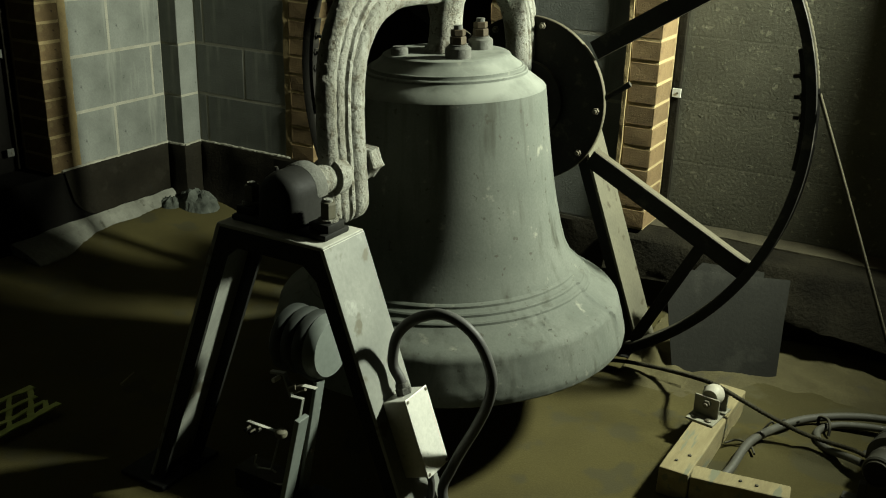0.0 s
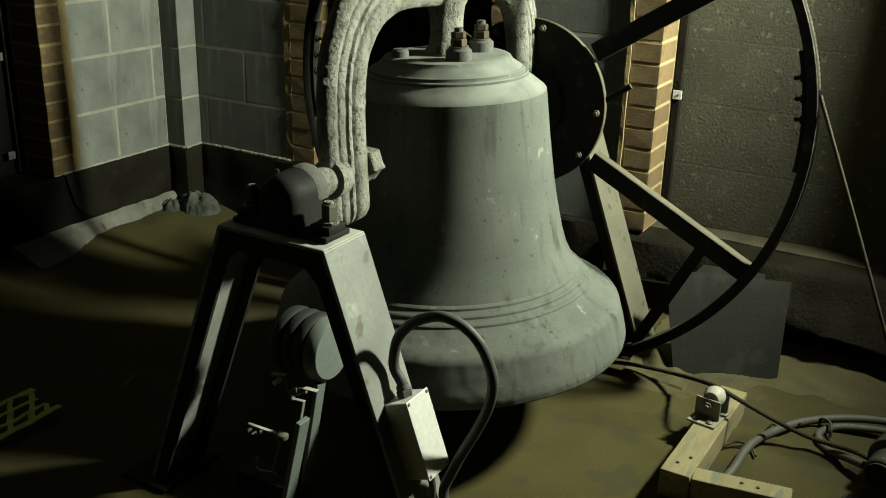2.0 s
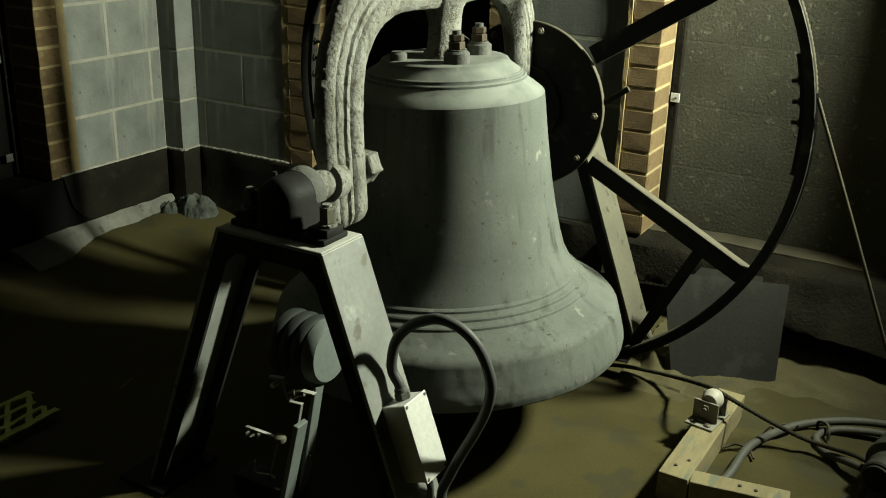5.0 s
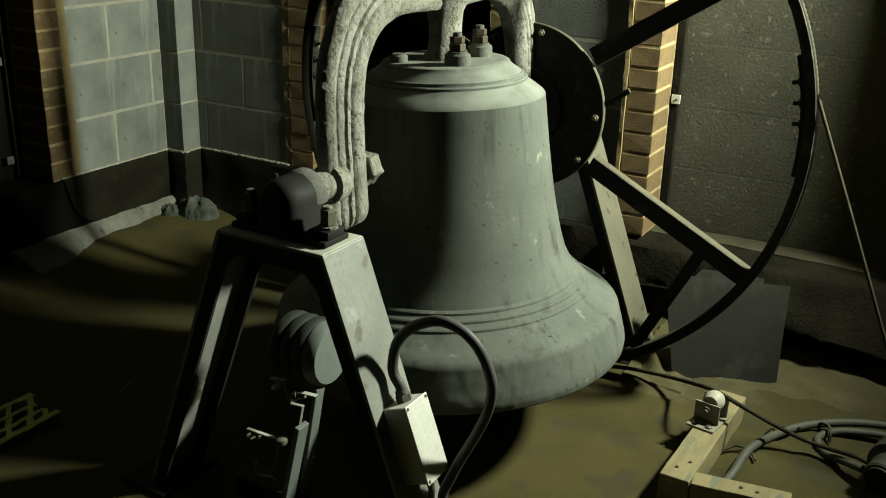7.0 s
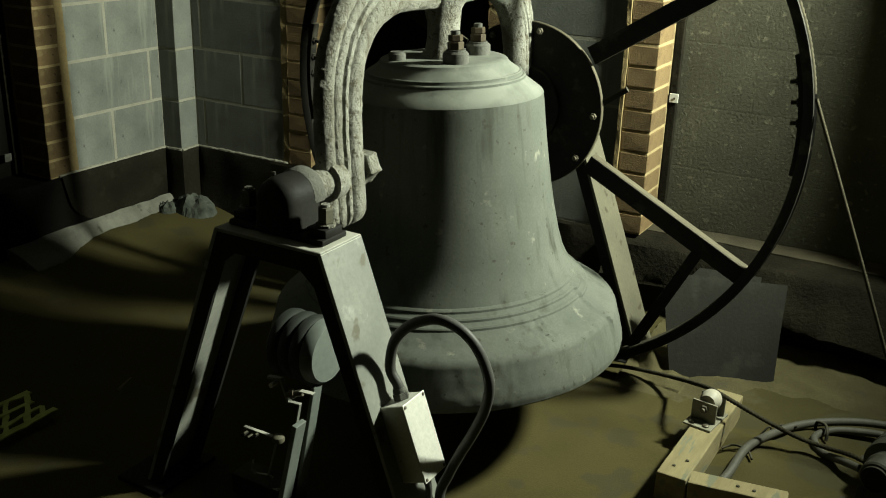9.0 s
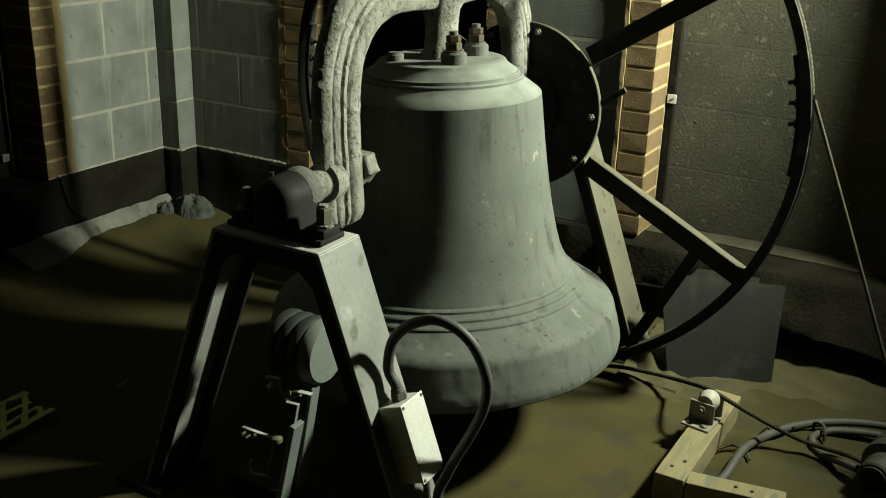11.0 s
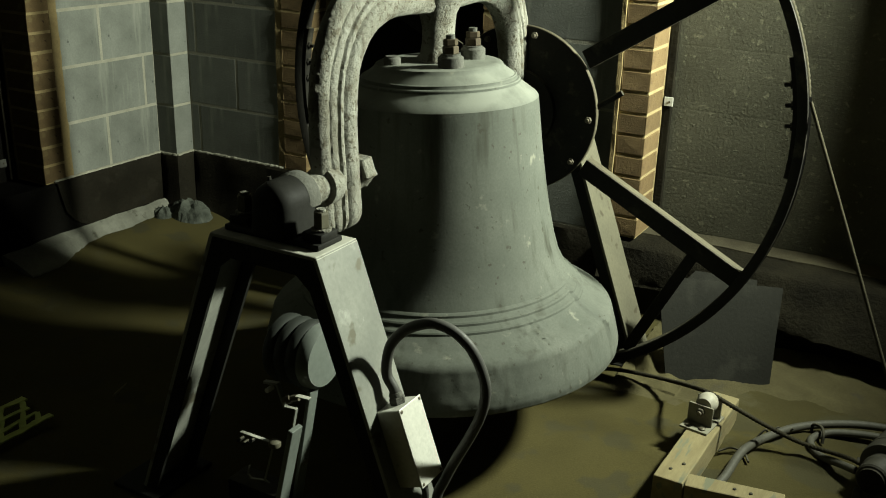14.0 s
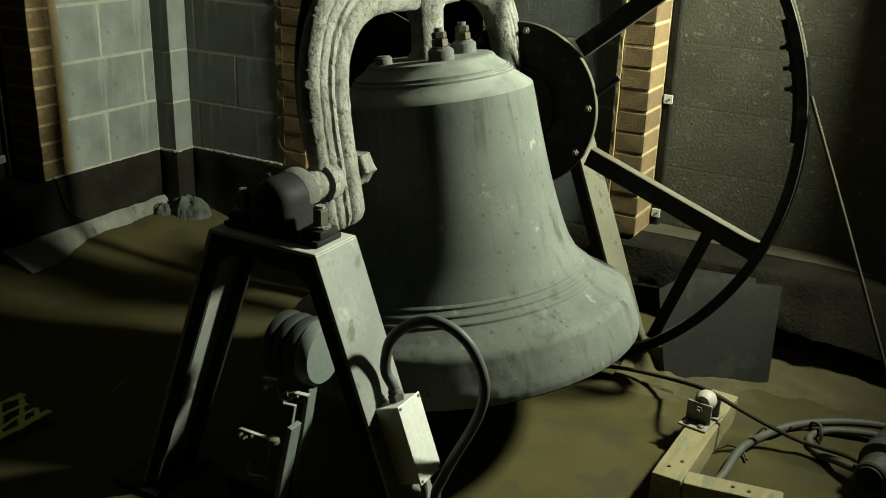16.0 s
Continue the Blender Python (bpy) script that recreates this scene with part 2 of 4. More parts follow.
M_CABLE = material("grey_plastic_conduit", (0.0651, 0.0651, 0.0577), (0.0459, 0.0459, 0.0403), 0.55, scale=10, fine=120, bump=0.15, size=0.002)
M_WOOD = material("pale_softwood", (0.23, 0.195, 0.101), (0.167, 0.139, 0.0694), 0.8, scale=7, fine=60, bump=0.3, size=0.003, stretch=(6, 1, 6), spots=(0.150, 0.128, 0.066), spot_scale=6, spot_at=0.6, flecks=(0.125, 0.128, 0.082), fleck_scale=6, fleck_at=0.58)
M_BRACKET = material("dusty_zinc_plate", (0.23, 0.222, 0.165), (0.165, 0.158, 0.115), 0.6, 0.1, scale=18, fine=120, bump=0.2, size=0.002, spots=(0.12, 0.105, 0.07), spot_scale=30)
M_WHITE = material("white_nylon", (0.335, 0.321, 0.256), (0.298, 0.279, 0.214), 0.5, scale=12, fine=80, bump=0.05, size=0.001)
M_ROPE = material("tarred_rope", (0.0465, 0.0422, 0.026), (0.031, 0.0279, 0.0186), 0.95, scale=40, fine=260, bump=0.8, size=0.002, spec=0.06)
M_PLATE = material("grey_sheet", (0.0192, 0.0192, 0.0152), (0.0143, 0.0144, 0.0115), 0.7, scale=5, fine=90, bump=0.3, size=0.003, spots=(0.0229, 0.0229, 0.018), spot_scale=8, spot_at=0.55, spec=0.1)
# near-black holds the shade of side plates, feet and bearing housing
M_SHADE_PAINT = material("black_paint_with_shade", (0.0169, 0.0169, 0.0144), (0.0119, 0.0119, 0.0104), 0.6, scale=6, fine=100, bump=0.2, size=0.002, spec=0.06)
M_WINCH = material("dusty_dark_paint", (0.0446, 0.0428, 0.0316), (0.0279, 0.0268, 0.0205), 0.6, scale=8, fine=90, bump=0.2, size=0.002)
M_NET = material("green_plastic", (0.465, 0.52, 0.149), (0.317, 0.372, 0.093), 0.6, scale=20, fine=90, bump=0.2, size=0.002)
# shaded copy of the striker's green: shade inside the stand put into colour
M_MOTOR = material("green_paint_in_shade", (0.0265, 0.0295, 0.0256), (0.0195, 0.0221, 0.019), 0.5, scale=6, fine=80, bump=0.1, size=0.001)
# black copy of the boarding: shade inside the openings put into the colour
M_SHADE = material("shade_black", (0.0060, 0.0056, 0.0044), (0.0035, 0.0033, 0.0026), 0.9, scale=4, fine=90, bump=0.5, size=0.005, spec=0.04)
# for unseen walls and ceiling, kept dark to throw back little light
M_PLASTER = material("dark_unseen_render", (0.0174, 0.0167, 0.0149), (0.0124, 0.0118, 0.0105), 0.95, scale=2, fine=70, bump=0.5, size=0.006, spec=0.06)

# ---- the setting ----
def floor_height(x, y):
    """The felt lies in low folds, and rises towards the walls."""
    z = FLOOR + 0.010 * noise.noise(Vector((x * 2.1, y * 2.1, 0.3))) + 0.004 * noise.noise(Vector((x * 9, y * 9, 5)))
    near = min(max((0.55 - x) / 0.55, 0), 1)
    z += 0.05 * near * near * (3 - 2 * near)
    d = max(0.0, 1 - abs(y + 0.02) / 0.36)
    fold = 0.5 + 0.5 * math.sin(x * 9 + 2 * noise.noise(Vector((x * 3, y * 3, 2))))
    z += (0.012 + 0.03 * fold) * d * min(max((x - 1.9) * 3, 0.3), 1)
    ridge = math.exp(-((y + 0.36 - 0.45 * (x - 2.45)) / 0.05) ** 2) * min(max((x - 2.2) * 3, 0), 1) * min(max((3.0 - x) * 2, 0), 1)
    z += 0.022 * ridge
    if x > 2.3:
        crease = 1 - abs(noise.noise(Vector((x * 3.2 + y * 1.5, y * 4.0 - x, 7.3))))
        z += 0.020 * max(0.0, crease - 0.80) / 0.20 * min((x - 2.3) * 2.5, 1.0) * min(max((-0.35 - y) * 4, 0.2), 1.0)
    z += 0.030 * math.exp(-((x - 2.855) / 0.065) ** 2 - ((y + 0.82) / 0.13) ** 2)
    z -= 0.085 * math.exp(-((x - 1.92) / 0.30) ** 4 - ((y + 0.50) / 0.10) ** 4)
    return z


def ground_sheet():
    bm = bmesh.new()
    xs = np.concatenate([np.arange(-0.25, 3.6, 0.035), np.arange(3.6, 5.6, 0.2)])
    ys = np.concatenate([np.arange(-5.0, -2.2, 0.2), np.arange(-2.2, 0.26, 0.035)])
    vs = [[bm.verts.new((x, y, floor_height(x, y))) for y in ys] for x in xs]
    for i in range(len(xs) - 1):
        for j in range(len(ys) - 1):
            bm.faces.new((vs[i][j], vs[i + 1][j], vs[i + 1][j + 1], vs[i][j + 1]))
    ob = part("floor", bm, M_FLOOR, smooth=True)
    return tagged(ob, "dusty brown roofing-felt floor with low folds", "floor", kind="structure")


ground_sheet()

OPEN_L = (-1.70, -0.742)      # opening in the left wall, y
OPEN_1, OPEN_2 = (0.748, 1.566), (2.219, 3.165)   # openings in the back wall, x


def wall_core(name, label, boxes, mat=M_MORTAR):
    bm = bmesh.new()
    for lo, hi in boxes:
        box(bm, lo, hi)
    return tagged(part(name, bm, mat), label, "wall", kind="structure")


G = 0.0005   # depth of the joints
back = wall_core("wall_back", "grey concrete block wall with pale mortar joints", [
    ((-0.3, G, -0.35), (5.6, 0.30, -0.02)),
    ((-0.3, G, -0.02), (OPEN_1[0] - 0.116, 0.27, CEIL)),
    ((OPEN_1[1] + 0.104, G, -0.02), (OPEN_2[0] - 0.104, 0.27, CEIL)),
    ((OPEN_2[1], G, -0.02), (5.6, 0.27, CEIL)),
    ((OPEN_1[0] - 0.02, G, 1.9), (OPEN_1[1] + 0.02, 0.27, CEIL)),
    ((OPEN_2[0] - 0.005, G, 1.9), (OPEN_2[1], 0.27, CEIL))])
left = wall_core("wall_left", "grey concrete block wall lit by the work lamp", [
    ((-0.30, -5.0, -0.35), (-G, G, -0.02)),
    ((-0.27, OPEN_L[1] + 0.104, -0.02), (-G, G, CEIL)),
    ((-0.27, -5.0, -0.02), (-G, OPEN_L[0], CEIL)),
    ((-0.27, OPEN_L[0], 1.9), (-G, OPEN_L[1] + 0.005, CEIL))])
corner = wall_core("wall_corner_pier", "small square block pier in the wall corner", [((-0.02, -0.104, -0.35), (0.098, 0.02, CEIL))])
# unseen closing walls and ceiling, dark to hold down bounced light
wall_core("wall_right", "bare rendered wall behind the camera", [((5.5, -5.0, -0.35), (5.7, 0.3, CEIL))], M_PLASTER)
wall_core("wall_front", "bare rendered wall behind the camera", [((-0.3, -5.2, -0.35), (5.7, -5.0, CEIL))], M_PLASTER)
bm = bmesh.new()
box(bm, (-0.3, -5.2, CEIL), (5.7, 0.3, CEIL + 0.15))
tagged(part("ceiling", bm, M_PLASTER), "bare concrete ceiling above the bell", "ceiling", kind="structure")

# boarding that closes the openings
def boarding(name, lo, hi, label, mat):
    bm = bmesh.new()
    box(bm, lo, hi)
    return tagged(part(name, bm, mat), label, "panel", kind="structure")


board = boarding("panel_1", (OPEN_2[0] - 0.02, 0.19, -0.02), (OPEN_2[1] + 0.02, 0.22, 1.95), "dark rough boarding that closes the opening", M_PANEL)
# these two boards take the black copy, their shade put into the colour
boarding("panel_2", (OPEN_1[0] - 0.02, 0.19, -0.02), (OPEN_1[1] + 0.02, 0.22, 1.95), "boarding that closes the opening, shade put into its black", M_SHADE)
boarding("panel_3", (-0.22, OPEN_L[0] - 0.02, -0.02), (-0.19, OPEN_L[1] + 0.02, 1.95), "boarding that closes the opening, shade put into its black", M_SHADE)
for k, (a, b) in enumerate((((OPEN_2[0], 0.165, 0.0), (OPEN_2[0] + 0.028, 0.19, 1.9)), ((-0.19, OPEN_L[1] - 0.03, 0.0), (-0.165, OPEN_L[1], 1.9)))):
    bm = bmesh.new()
    box(bm, a, b, 0.003)
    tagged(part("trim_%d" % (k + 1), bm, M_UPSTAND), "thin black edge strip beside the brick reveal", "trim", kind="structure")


def clip_tag(at, m, mat=M_GALV):
    ob = thing("panel_clip", "small pale metal clip on the panel edge", "clip", at, "panel clips")
    bm = bmesh.new()
    box(bm, (-0.016, -0.0025, -0.016), (0.016, 0.0025, 0.016), 0.001, m)
    part("plate", bm, mat, ob)
    bm = bmesh.new()
    hexnut(bm, m @ pose(0.004, -0.0025, 0, 90, 0, 0), 0.004, 0.003)
    part("screw", bm, M_BOLT, ob)


clip_tag((OPEN_2[0] + 0.020, 0.160, 0.475), pose(0, 0, 0))
clip_tag((OPEN_2[0] + 0.020, 0.160, 0.050), pose(0, 0, 0))
# the two left clips take a darker material, their shade put into colour
clip_tag((-0.160, OPEN_L[1] - 0.062, 0.475), pose(0, 0, 0, 0, 0, 90), M_SPACER)
clip_tag((-0.160, OPEN_L[1] - 0.062, 0.080), pose(0, 0, 0, 0, 0, 90), M_SPACER)

# sills: cement ledges at the foot of the openings
def sill(name, lo, hi, label, mat=M_SILL):
    bm = bmesh.new()
    box(bm, lo, hi)
    bmesh.ops.subdivide_edges(bm, edges=[e for e in bm.edges if e.calc_length() > 0.5], cuts=24, use_grid_fill=True)
    for v in bm.verts:
        v.co += 0.006 * noise.noise_vector(v.co * 9) * Vector((0, 1, 1))
    return tagged(part(name, bm, mat), label, "sill", kind="structure")


sill("sill_1", (OPEN_2[0] - 0.09, 0.083, -0.03), (OPEN_2[1], 0.19, 0.002), "rough cement sill below the boarded opening")
# added sill, the opening's shade put into its colour
sill("sill_3", (-0.19, OPEN_L[0], -0.03), (0.004, OPEN_L[1] + 0.02, -0.012), "added sill below the boarded opening, shade put into its black", M_SHADE)
sill("sill_2", (OPEN_1[0], -0.01, -0.03), (OPEN_1[1], 0.19, 0.006), "rough cement sill below the boarded opening")


# black felt skirting, turned up against the walls
def skirting(name, path, top, label, wave=0.010, mat=None, torn=0.0, proud=0.0):
    """An upstand of felt along path (x, y), from the floor to top."""
    bm = bmesh.new()
    rows = []
    pts = []
    for (x0, y0), (x1, y1) in zip(path, path[1:]):
        k = max(2, int(math.hypot(x1 - x0, y1 - y0) / 0.03))
        pts += [(x0 + (x1 - x0) * i / k, y0 + (y1 - y0) * i / k) for i in range(k)]
    pts.append(path[-1])
    for i, (x, y) in enumerate(pts):
        a = pts[max(i - 1, 0)]
        b = pts[min(i + 1, len(pts) - 1)]
        d = Vector((b[0] - a[0], b[1] - a[1], 0)).normalized()
        out = Vector((d.y, -d.x, 0))
        col = []
        for u, (off, z) in enumerate(((0.0, top), (0.006, top + 0.004), (0.012, top - 0.006), (0.013, top - 0.07), (0.016, top - 0.15), (0.022, top - 0.21), (0.05, -0.272), (0.13, -0.315))):
            w = wave * noise.noise(Vector((x * 6, y * 6, z * 5))) * (u > 1)
            if torn:
                # the free end is cut to a round corner
                run = math.hypot(x - path[0][0], y - path[0][1]) / torn
                z = max(z, top - 0.206 + 0.206 * (1 - math.sqrt(max(0.0, 1 - (1 - min(run, 1.0)) ** 2)))) if y < -0.11 else z
                if y < -0.11:
                    off, w = min(off, 0.018), w * min(1.0, run)
            p = Vector((x, y, z)) + out * (off + w + proud)
            p.z += 0.012 * noise.noise(Vector((x * 5, y * 5, u))) * (u > 5)
            col.append(bm.verts.new(p))
        rows.append(col)
    for a, b in zip(rows, rows[1:]):
        for i in range(len(a) - 1):
            bm.faces.new((a[i], b[i], b[i + 1], a[i + 1]))
    return tagged(part(name, bm, mat or M_TAR, smooth=True), label, "skirting", kind="structure")


# added backing, the dark gap's shade put into its colour
skirting("baseboard_3", [(0.0, -2.2), (0.0, -0.12)], -0.006, "added backing below the boarded opening, shade put into its black", mat=M_SHADE)
skirting("baseboard_1", [(0.0, -0.70), (0.0, -0.104), (0.10, -0.104), (0.10, 0.0), (2.12, 0.0)], 0.0, "black bituminous felt skirting turned up against the blocks", torn=0.15, proud=0.006)
def upstand():
    """Loose dusty felt below the sill: it bellies out to a torn lip, and is undercut beneath."""
    bm = bmesh.new()
    rows = []
    for i in range(130):
        x = 2.10 + i * 0.024
        f = min(max((x - 2.55) / 0.35, 0), 1)
        lip = 0.020 + 0.095 * f * (1 + 0.25 * noise.noise(Vector((x * 6, 0, 1)))) + 0.010 * noise.noise(Vector((x * 24, 3, 1)))
        zl = -0.155 - 0.02 * f + 0.018 * noise.noise(Vector((x * 5, 7, 0))) + 0.006 * noise.noise(Vector((x * 30, 2, 0)))
        prof = [(-0.108, -0.003 + 0.004 * noise.noise(Vector((x * 13, 5, 2)))), (-0.06, -0.012), (0.0, -0.018), (0.012, -0.028), (0.016 + lip * 0.25, -0.07), (0.02 + lip * 0.45, -0.11), (0.02 + lip * 0.95, zl + 0.012), (0.022 + lip, zl), (0.018 + lip * 0.95, zl - 0.008),
                (0.02 + 0.35 * lip, zl - 0.03), (0.022, -0.225), (0.022, -0.33)]
        rows.append([bm.verts.new(Vector((x + 0.004 * noise.noise(Vector((x * 20, k, 0))), -0.020 - o + 0.022 * noise.noise(Vector((x * 6, k * 1.3, 4))) * (3 < k < 7), z + 0.012 * noise.noise(Vector((x * 4, k * 1.7, 8))) * (3 < k < 7)))) for k, (o, z) in enumerate(prof)])
    for a, b in zip(rows, rows[1:]):
        for i in range(len(a) - 1):
            bm.faces.new((a[i], b[i], b[i + 1], a[i + 1]))
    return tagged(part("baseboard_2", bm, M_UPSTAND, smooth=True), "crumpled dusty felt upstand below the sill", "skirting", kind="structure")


upstand()


def loose_felt():
    """A loose dusty sheet of felt lying between the far stand and the upstand."""
    ob = thing("loose_felt", "loose wrinkled sheet of dusty felt on the floor", "felt")
    bm = bmesh.new()
    nx, ny = 60, 22
    top, low = [], []
    for i in range(nx):
        x = 2.36 + i * 0.0165
        f = min(max((x - 2.62) / 0.16, 0), 1)
        front = -0.605 + 0.24 * f * f * (3 - 2 * f) + 0.02 * noise.noise(Vector((x * 9, 0, 9))) - 0.03 * math.exp(-((x - 2.60) / 0.03) ** 2)
        a, b = [], []
        for j in range(ny):
            v = j / (ny - 1)
            y = front + (-0.07 - front) * v
            lift = 0.004 + 0.019 * max(0.0, 0.25 - abs(noise.noise(Vector((x * 5 + y * 5, y * 4, 2))))) * 2.2 + 0.003 * math.sin(x * 16 + y * 12) * (1 - v)
            z = floor_height(x, y)
            a.append(bm.verts.new((x, y, z - 0.003 + (0.0045 + lift) * min(1.0, v * 3))))
            b.append(bm.verts.new((x, y, z - 0.005)))
        top.append(a)
        low.append(b)
    for i in range(nx - 1):
        for j in range(ny - 1):
            bm.faces.new((top[i][j], top[i + 1][j], top[i + 1][j + 1], top[i][j + 1]))
            bm.faces.new((low[i][j], low[i][j + 1], low[i + 1][j + 1], low[i + 1][j]))
        bm.faces.new((top[i][0], low[i][0], low[i + 1][0], top[i + 1][0]))
        bm.faces.new((top[i][-1], top[i + 1][-1], low[i + 1][-1], low[i][-1]))
    for j in range(ny - 1):
        bm.faces.new((top[0][j], top[0][j + 1], low[0][j + 1], low[0][j]))
        bm.faces.new((top[-1][j], low[-1][j], low[-1][j + 1], top[-1][j + 1]))
    part("sheet", bm, M_FELT, ob, smooth=True)


loose_felt()


def felt_fold():
    """Felt drawn up into a pointed fold against the foot of the far stand."""
    ob = thing("felt_fold", "pale dusty felt drawn up round the stand foot", "felt")
    bm = bmesh.new()
    cx, cy, n = 2.436, -0.418, 26
    grid = []
    for i in range(n):
        row = []
        for j in range(n):
            x, y = cx + (i / (n - 1) - 0.40) * 0.24, cy + (j / (n - 1) - 0.58) * 0.20
            rise = 0.056 * math.exp(-((x - cx + 0.30 * (y - cy)) / 0.032) ** 2 - (max(0.0, cy - y) / 0.034) ** 2 - (max(0.0, y - cy) / 0.045) ** 2)
            rise += 0.020 * math.exp(-((x - cx - 0.075) / 0.03) ** 2 - ((y - cy + 0.02) / 0.08) ** 2)
            edge = min(i, j, n - 1 - i, n - 1 - j)
            row.append(bm.verts.new((x, y, floor_height(x, y) + (0.006 if edge > 1 else -0.004) + rise + 0.006 * noise.noise(Vector((x * 22, y * 22, 3))) * (edge > 0))))
        grid.append(row)
    for a, b in zip(grid, grid[1:]):
        for k in range(n - 1):
            bm.faces.new((a[k], b[k], b[k + 1], a[k + 1]))
    part("sheet", bm, M_FELT, ob, smooth=True)


felt_fold()


def felt_edge():
    """Grey torn strip along the foot of the left skirting."""
    ob = thing("felt_strip", "torn grey strip of felt along the skirting foot", "strip")
    bm = bmesh.new()
    rows = []
    for i in range(64):
        y = -1.00 + i * 0.0137
        far = min(max((-y - 0.62) / 0.25, 0), 1)
        w = 0.055 + 0.115 * far + 0.014 * noise.noise(Vector((y * 14, 1, 0))) + 0.008 * noise.noise(Vector((y * 45, 4, 0)))
        x0, top = 0.030, -0.206 + 0.006 * noise.noise(Vector((y * 9, 2, 7))) - 0.025 * max(0.0, far - 0.6)
        low = floor_height(x0 + w, y) + 0.003
        pts = [(x0, top), (x0 + 0.008, top + 0.004), (x0 + 0.5 * w, 0.55 * top + 0.45 * low + 0.010 + 0.006 * noise.noise(Vector((y * 22, 2, 0)))), (x0 + w, low + 0.004), (x0 + w + 0.003, low), (x0 + w - 0.004, low - 0.004), (x0, low - 0.004)]
        rows.append([Vector((a, y, b + 0.004 * noise.noise(Vector((y * 17, a * 19, 3))))) for a, b in pts])
    ring_skin(bm, rows)
    part("strip", bm, M_STRIP, ob)


felt_edge()


def crumple(at, size, seed, label):
    """A sheet of felt crushed into sharp facets."""
    ob = thing("crumpled_felt", label, "felt scrap", at)
    rnd = random.Random(seed)
    bm = bmesh.new()
    k = 13
    grid = []
    for i in range(k):
        row = []
        for j in range(k):
            u, v = 2 * i / (k - 1) - 1, 2 * j / (k - 1) - 1
            a, b = u * math.sqrt(1 - v * v / 2), v * math.sqrt(1 - u * u / 2)
            dome = max(0.0, 1 - (a * a + b * b)) ** 0.6
            fold = 0.5 + 0.5 * math.sin(5.0 * math.atan2(b, a) + seed + 0.35 * rnd.uniform(-1, 1))
            z = dome * (0.62 + 0.28 * fold + rnd.uniform(-0.07, 0.07))
            jit = 0.045 if max(abs(u), abs(v)) < 0.95 else 0.03
            row.append(bm.verts.new(((a + rnd.uniform(-jit, jit)) * size[0], (b + rnd.uniform(-jit, jit)) * size[1], z * size[2] - 0.012)))
        grid.append(row)
    for a, b in zip(grid, grid[1:]):
        for q in range(k - 1):
            bm.faces.new((a[q], b[q], b[q + 1], a[q + 1]))
    bmesh.ops.triangulate(bm, faces=bm.faces[:])
    part("scrap", bm, M_SCRAP, ob)


crumple((0.185, -0.135, -0.255), (0.110, 0.085, 0.100), 3, "crumpled grey felt at the foot of the corner pier")
crumple((0.100, -0.215, -0.255), (0.050, 0.048, 0.066), 8, "small crumpled felt scrap by the skirting")

# ---- the moving bell with its headstock and wheel ----
swing = thing("swinging_bell", "large bronze bell on an iron headstock with a rope wheel", "bell", (AX, BY, AZ))
ORIGIN = Vector((AX, BY, AZ))


def bell_profile():
    outer = [(0.050, 0.214), (0.150, 0.2135), (0.161, 0.2125), (0.168, 0.209), (0.171, 0.2035), (0.176, 0.1975), (0.2000, 0.1805), (0.2035, 0.1808), (0.2062, 0.1790), (0.2068, 0.1735), (0.2085, 0.1705), (0.2110, 0.1709), (0.2140, 0.1702),
             (0.2162, 0.1675), (0.2168, 0.1620), (0.2185, 0.1595), (0.238, 0.1455), (0.2605, 0.1280), (0.2645, 0.1225), (0.2655, 0.112), (0.2665, 0.103), (0.2672, 0.095), (0.270, 0.06), (0.276, 0.0), (0.283, -0.06), (0.291, -0.125), (0.301, -0.19), (0.315, -0.26), (0.329, -0.31),
             (0.344, -0.342), (0.353, -0.360), (0.358, -0.3625), (0.3615, -0.366), (0.3625, -0.3715), (0.370, -0.378), (0.3745, -0.3795), (0.378, -0.383), (0.379, -0.3885), (0.387, -0.395), (0.3915, -0.3965), (0.395, -0.400), (0.396, -0.4055), (0.405, -0.413), (0.432, -0.431), (0.458, -0.444), (0.470, -0.452), (0.477, -0.462), (0.482, -0.48), (0.491, -0.51), (0.499, -0.538), (0.502, -0.556), (0.500, -0.570), (0.494, -0.576)]
    inner = [(0.47, -0.576), (0.45, -0.566), (0.425, -0.53), (0.39, -0.47), (0.345, -0.42), (0.305, -0.36), (0.278, -0.28), (0.255, -0.19), (0.238, -0.06), (0.225, 0.07), (0.20, 0.14), (0.06, 0.17)]
    fine = [outer[0]]
    for (r0, z0), (r1, z1) in zip(outer, outer[1:]):
        k = max(1, int(math.hypot(r1 - r0, z1 - z0) / 0.006)) if z0 < -0.33 else 1
        fine += [(r0 + (r1 - r0) * i / k, z0 + (z1 - z0) * i / k) for i in range(1, k + 1)]
    return fine + inner


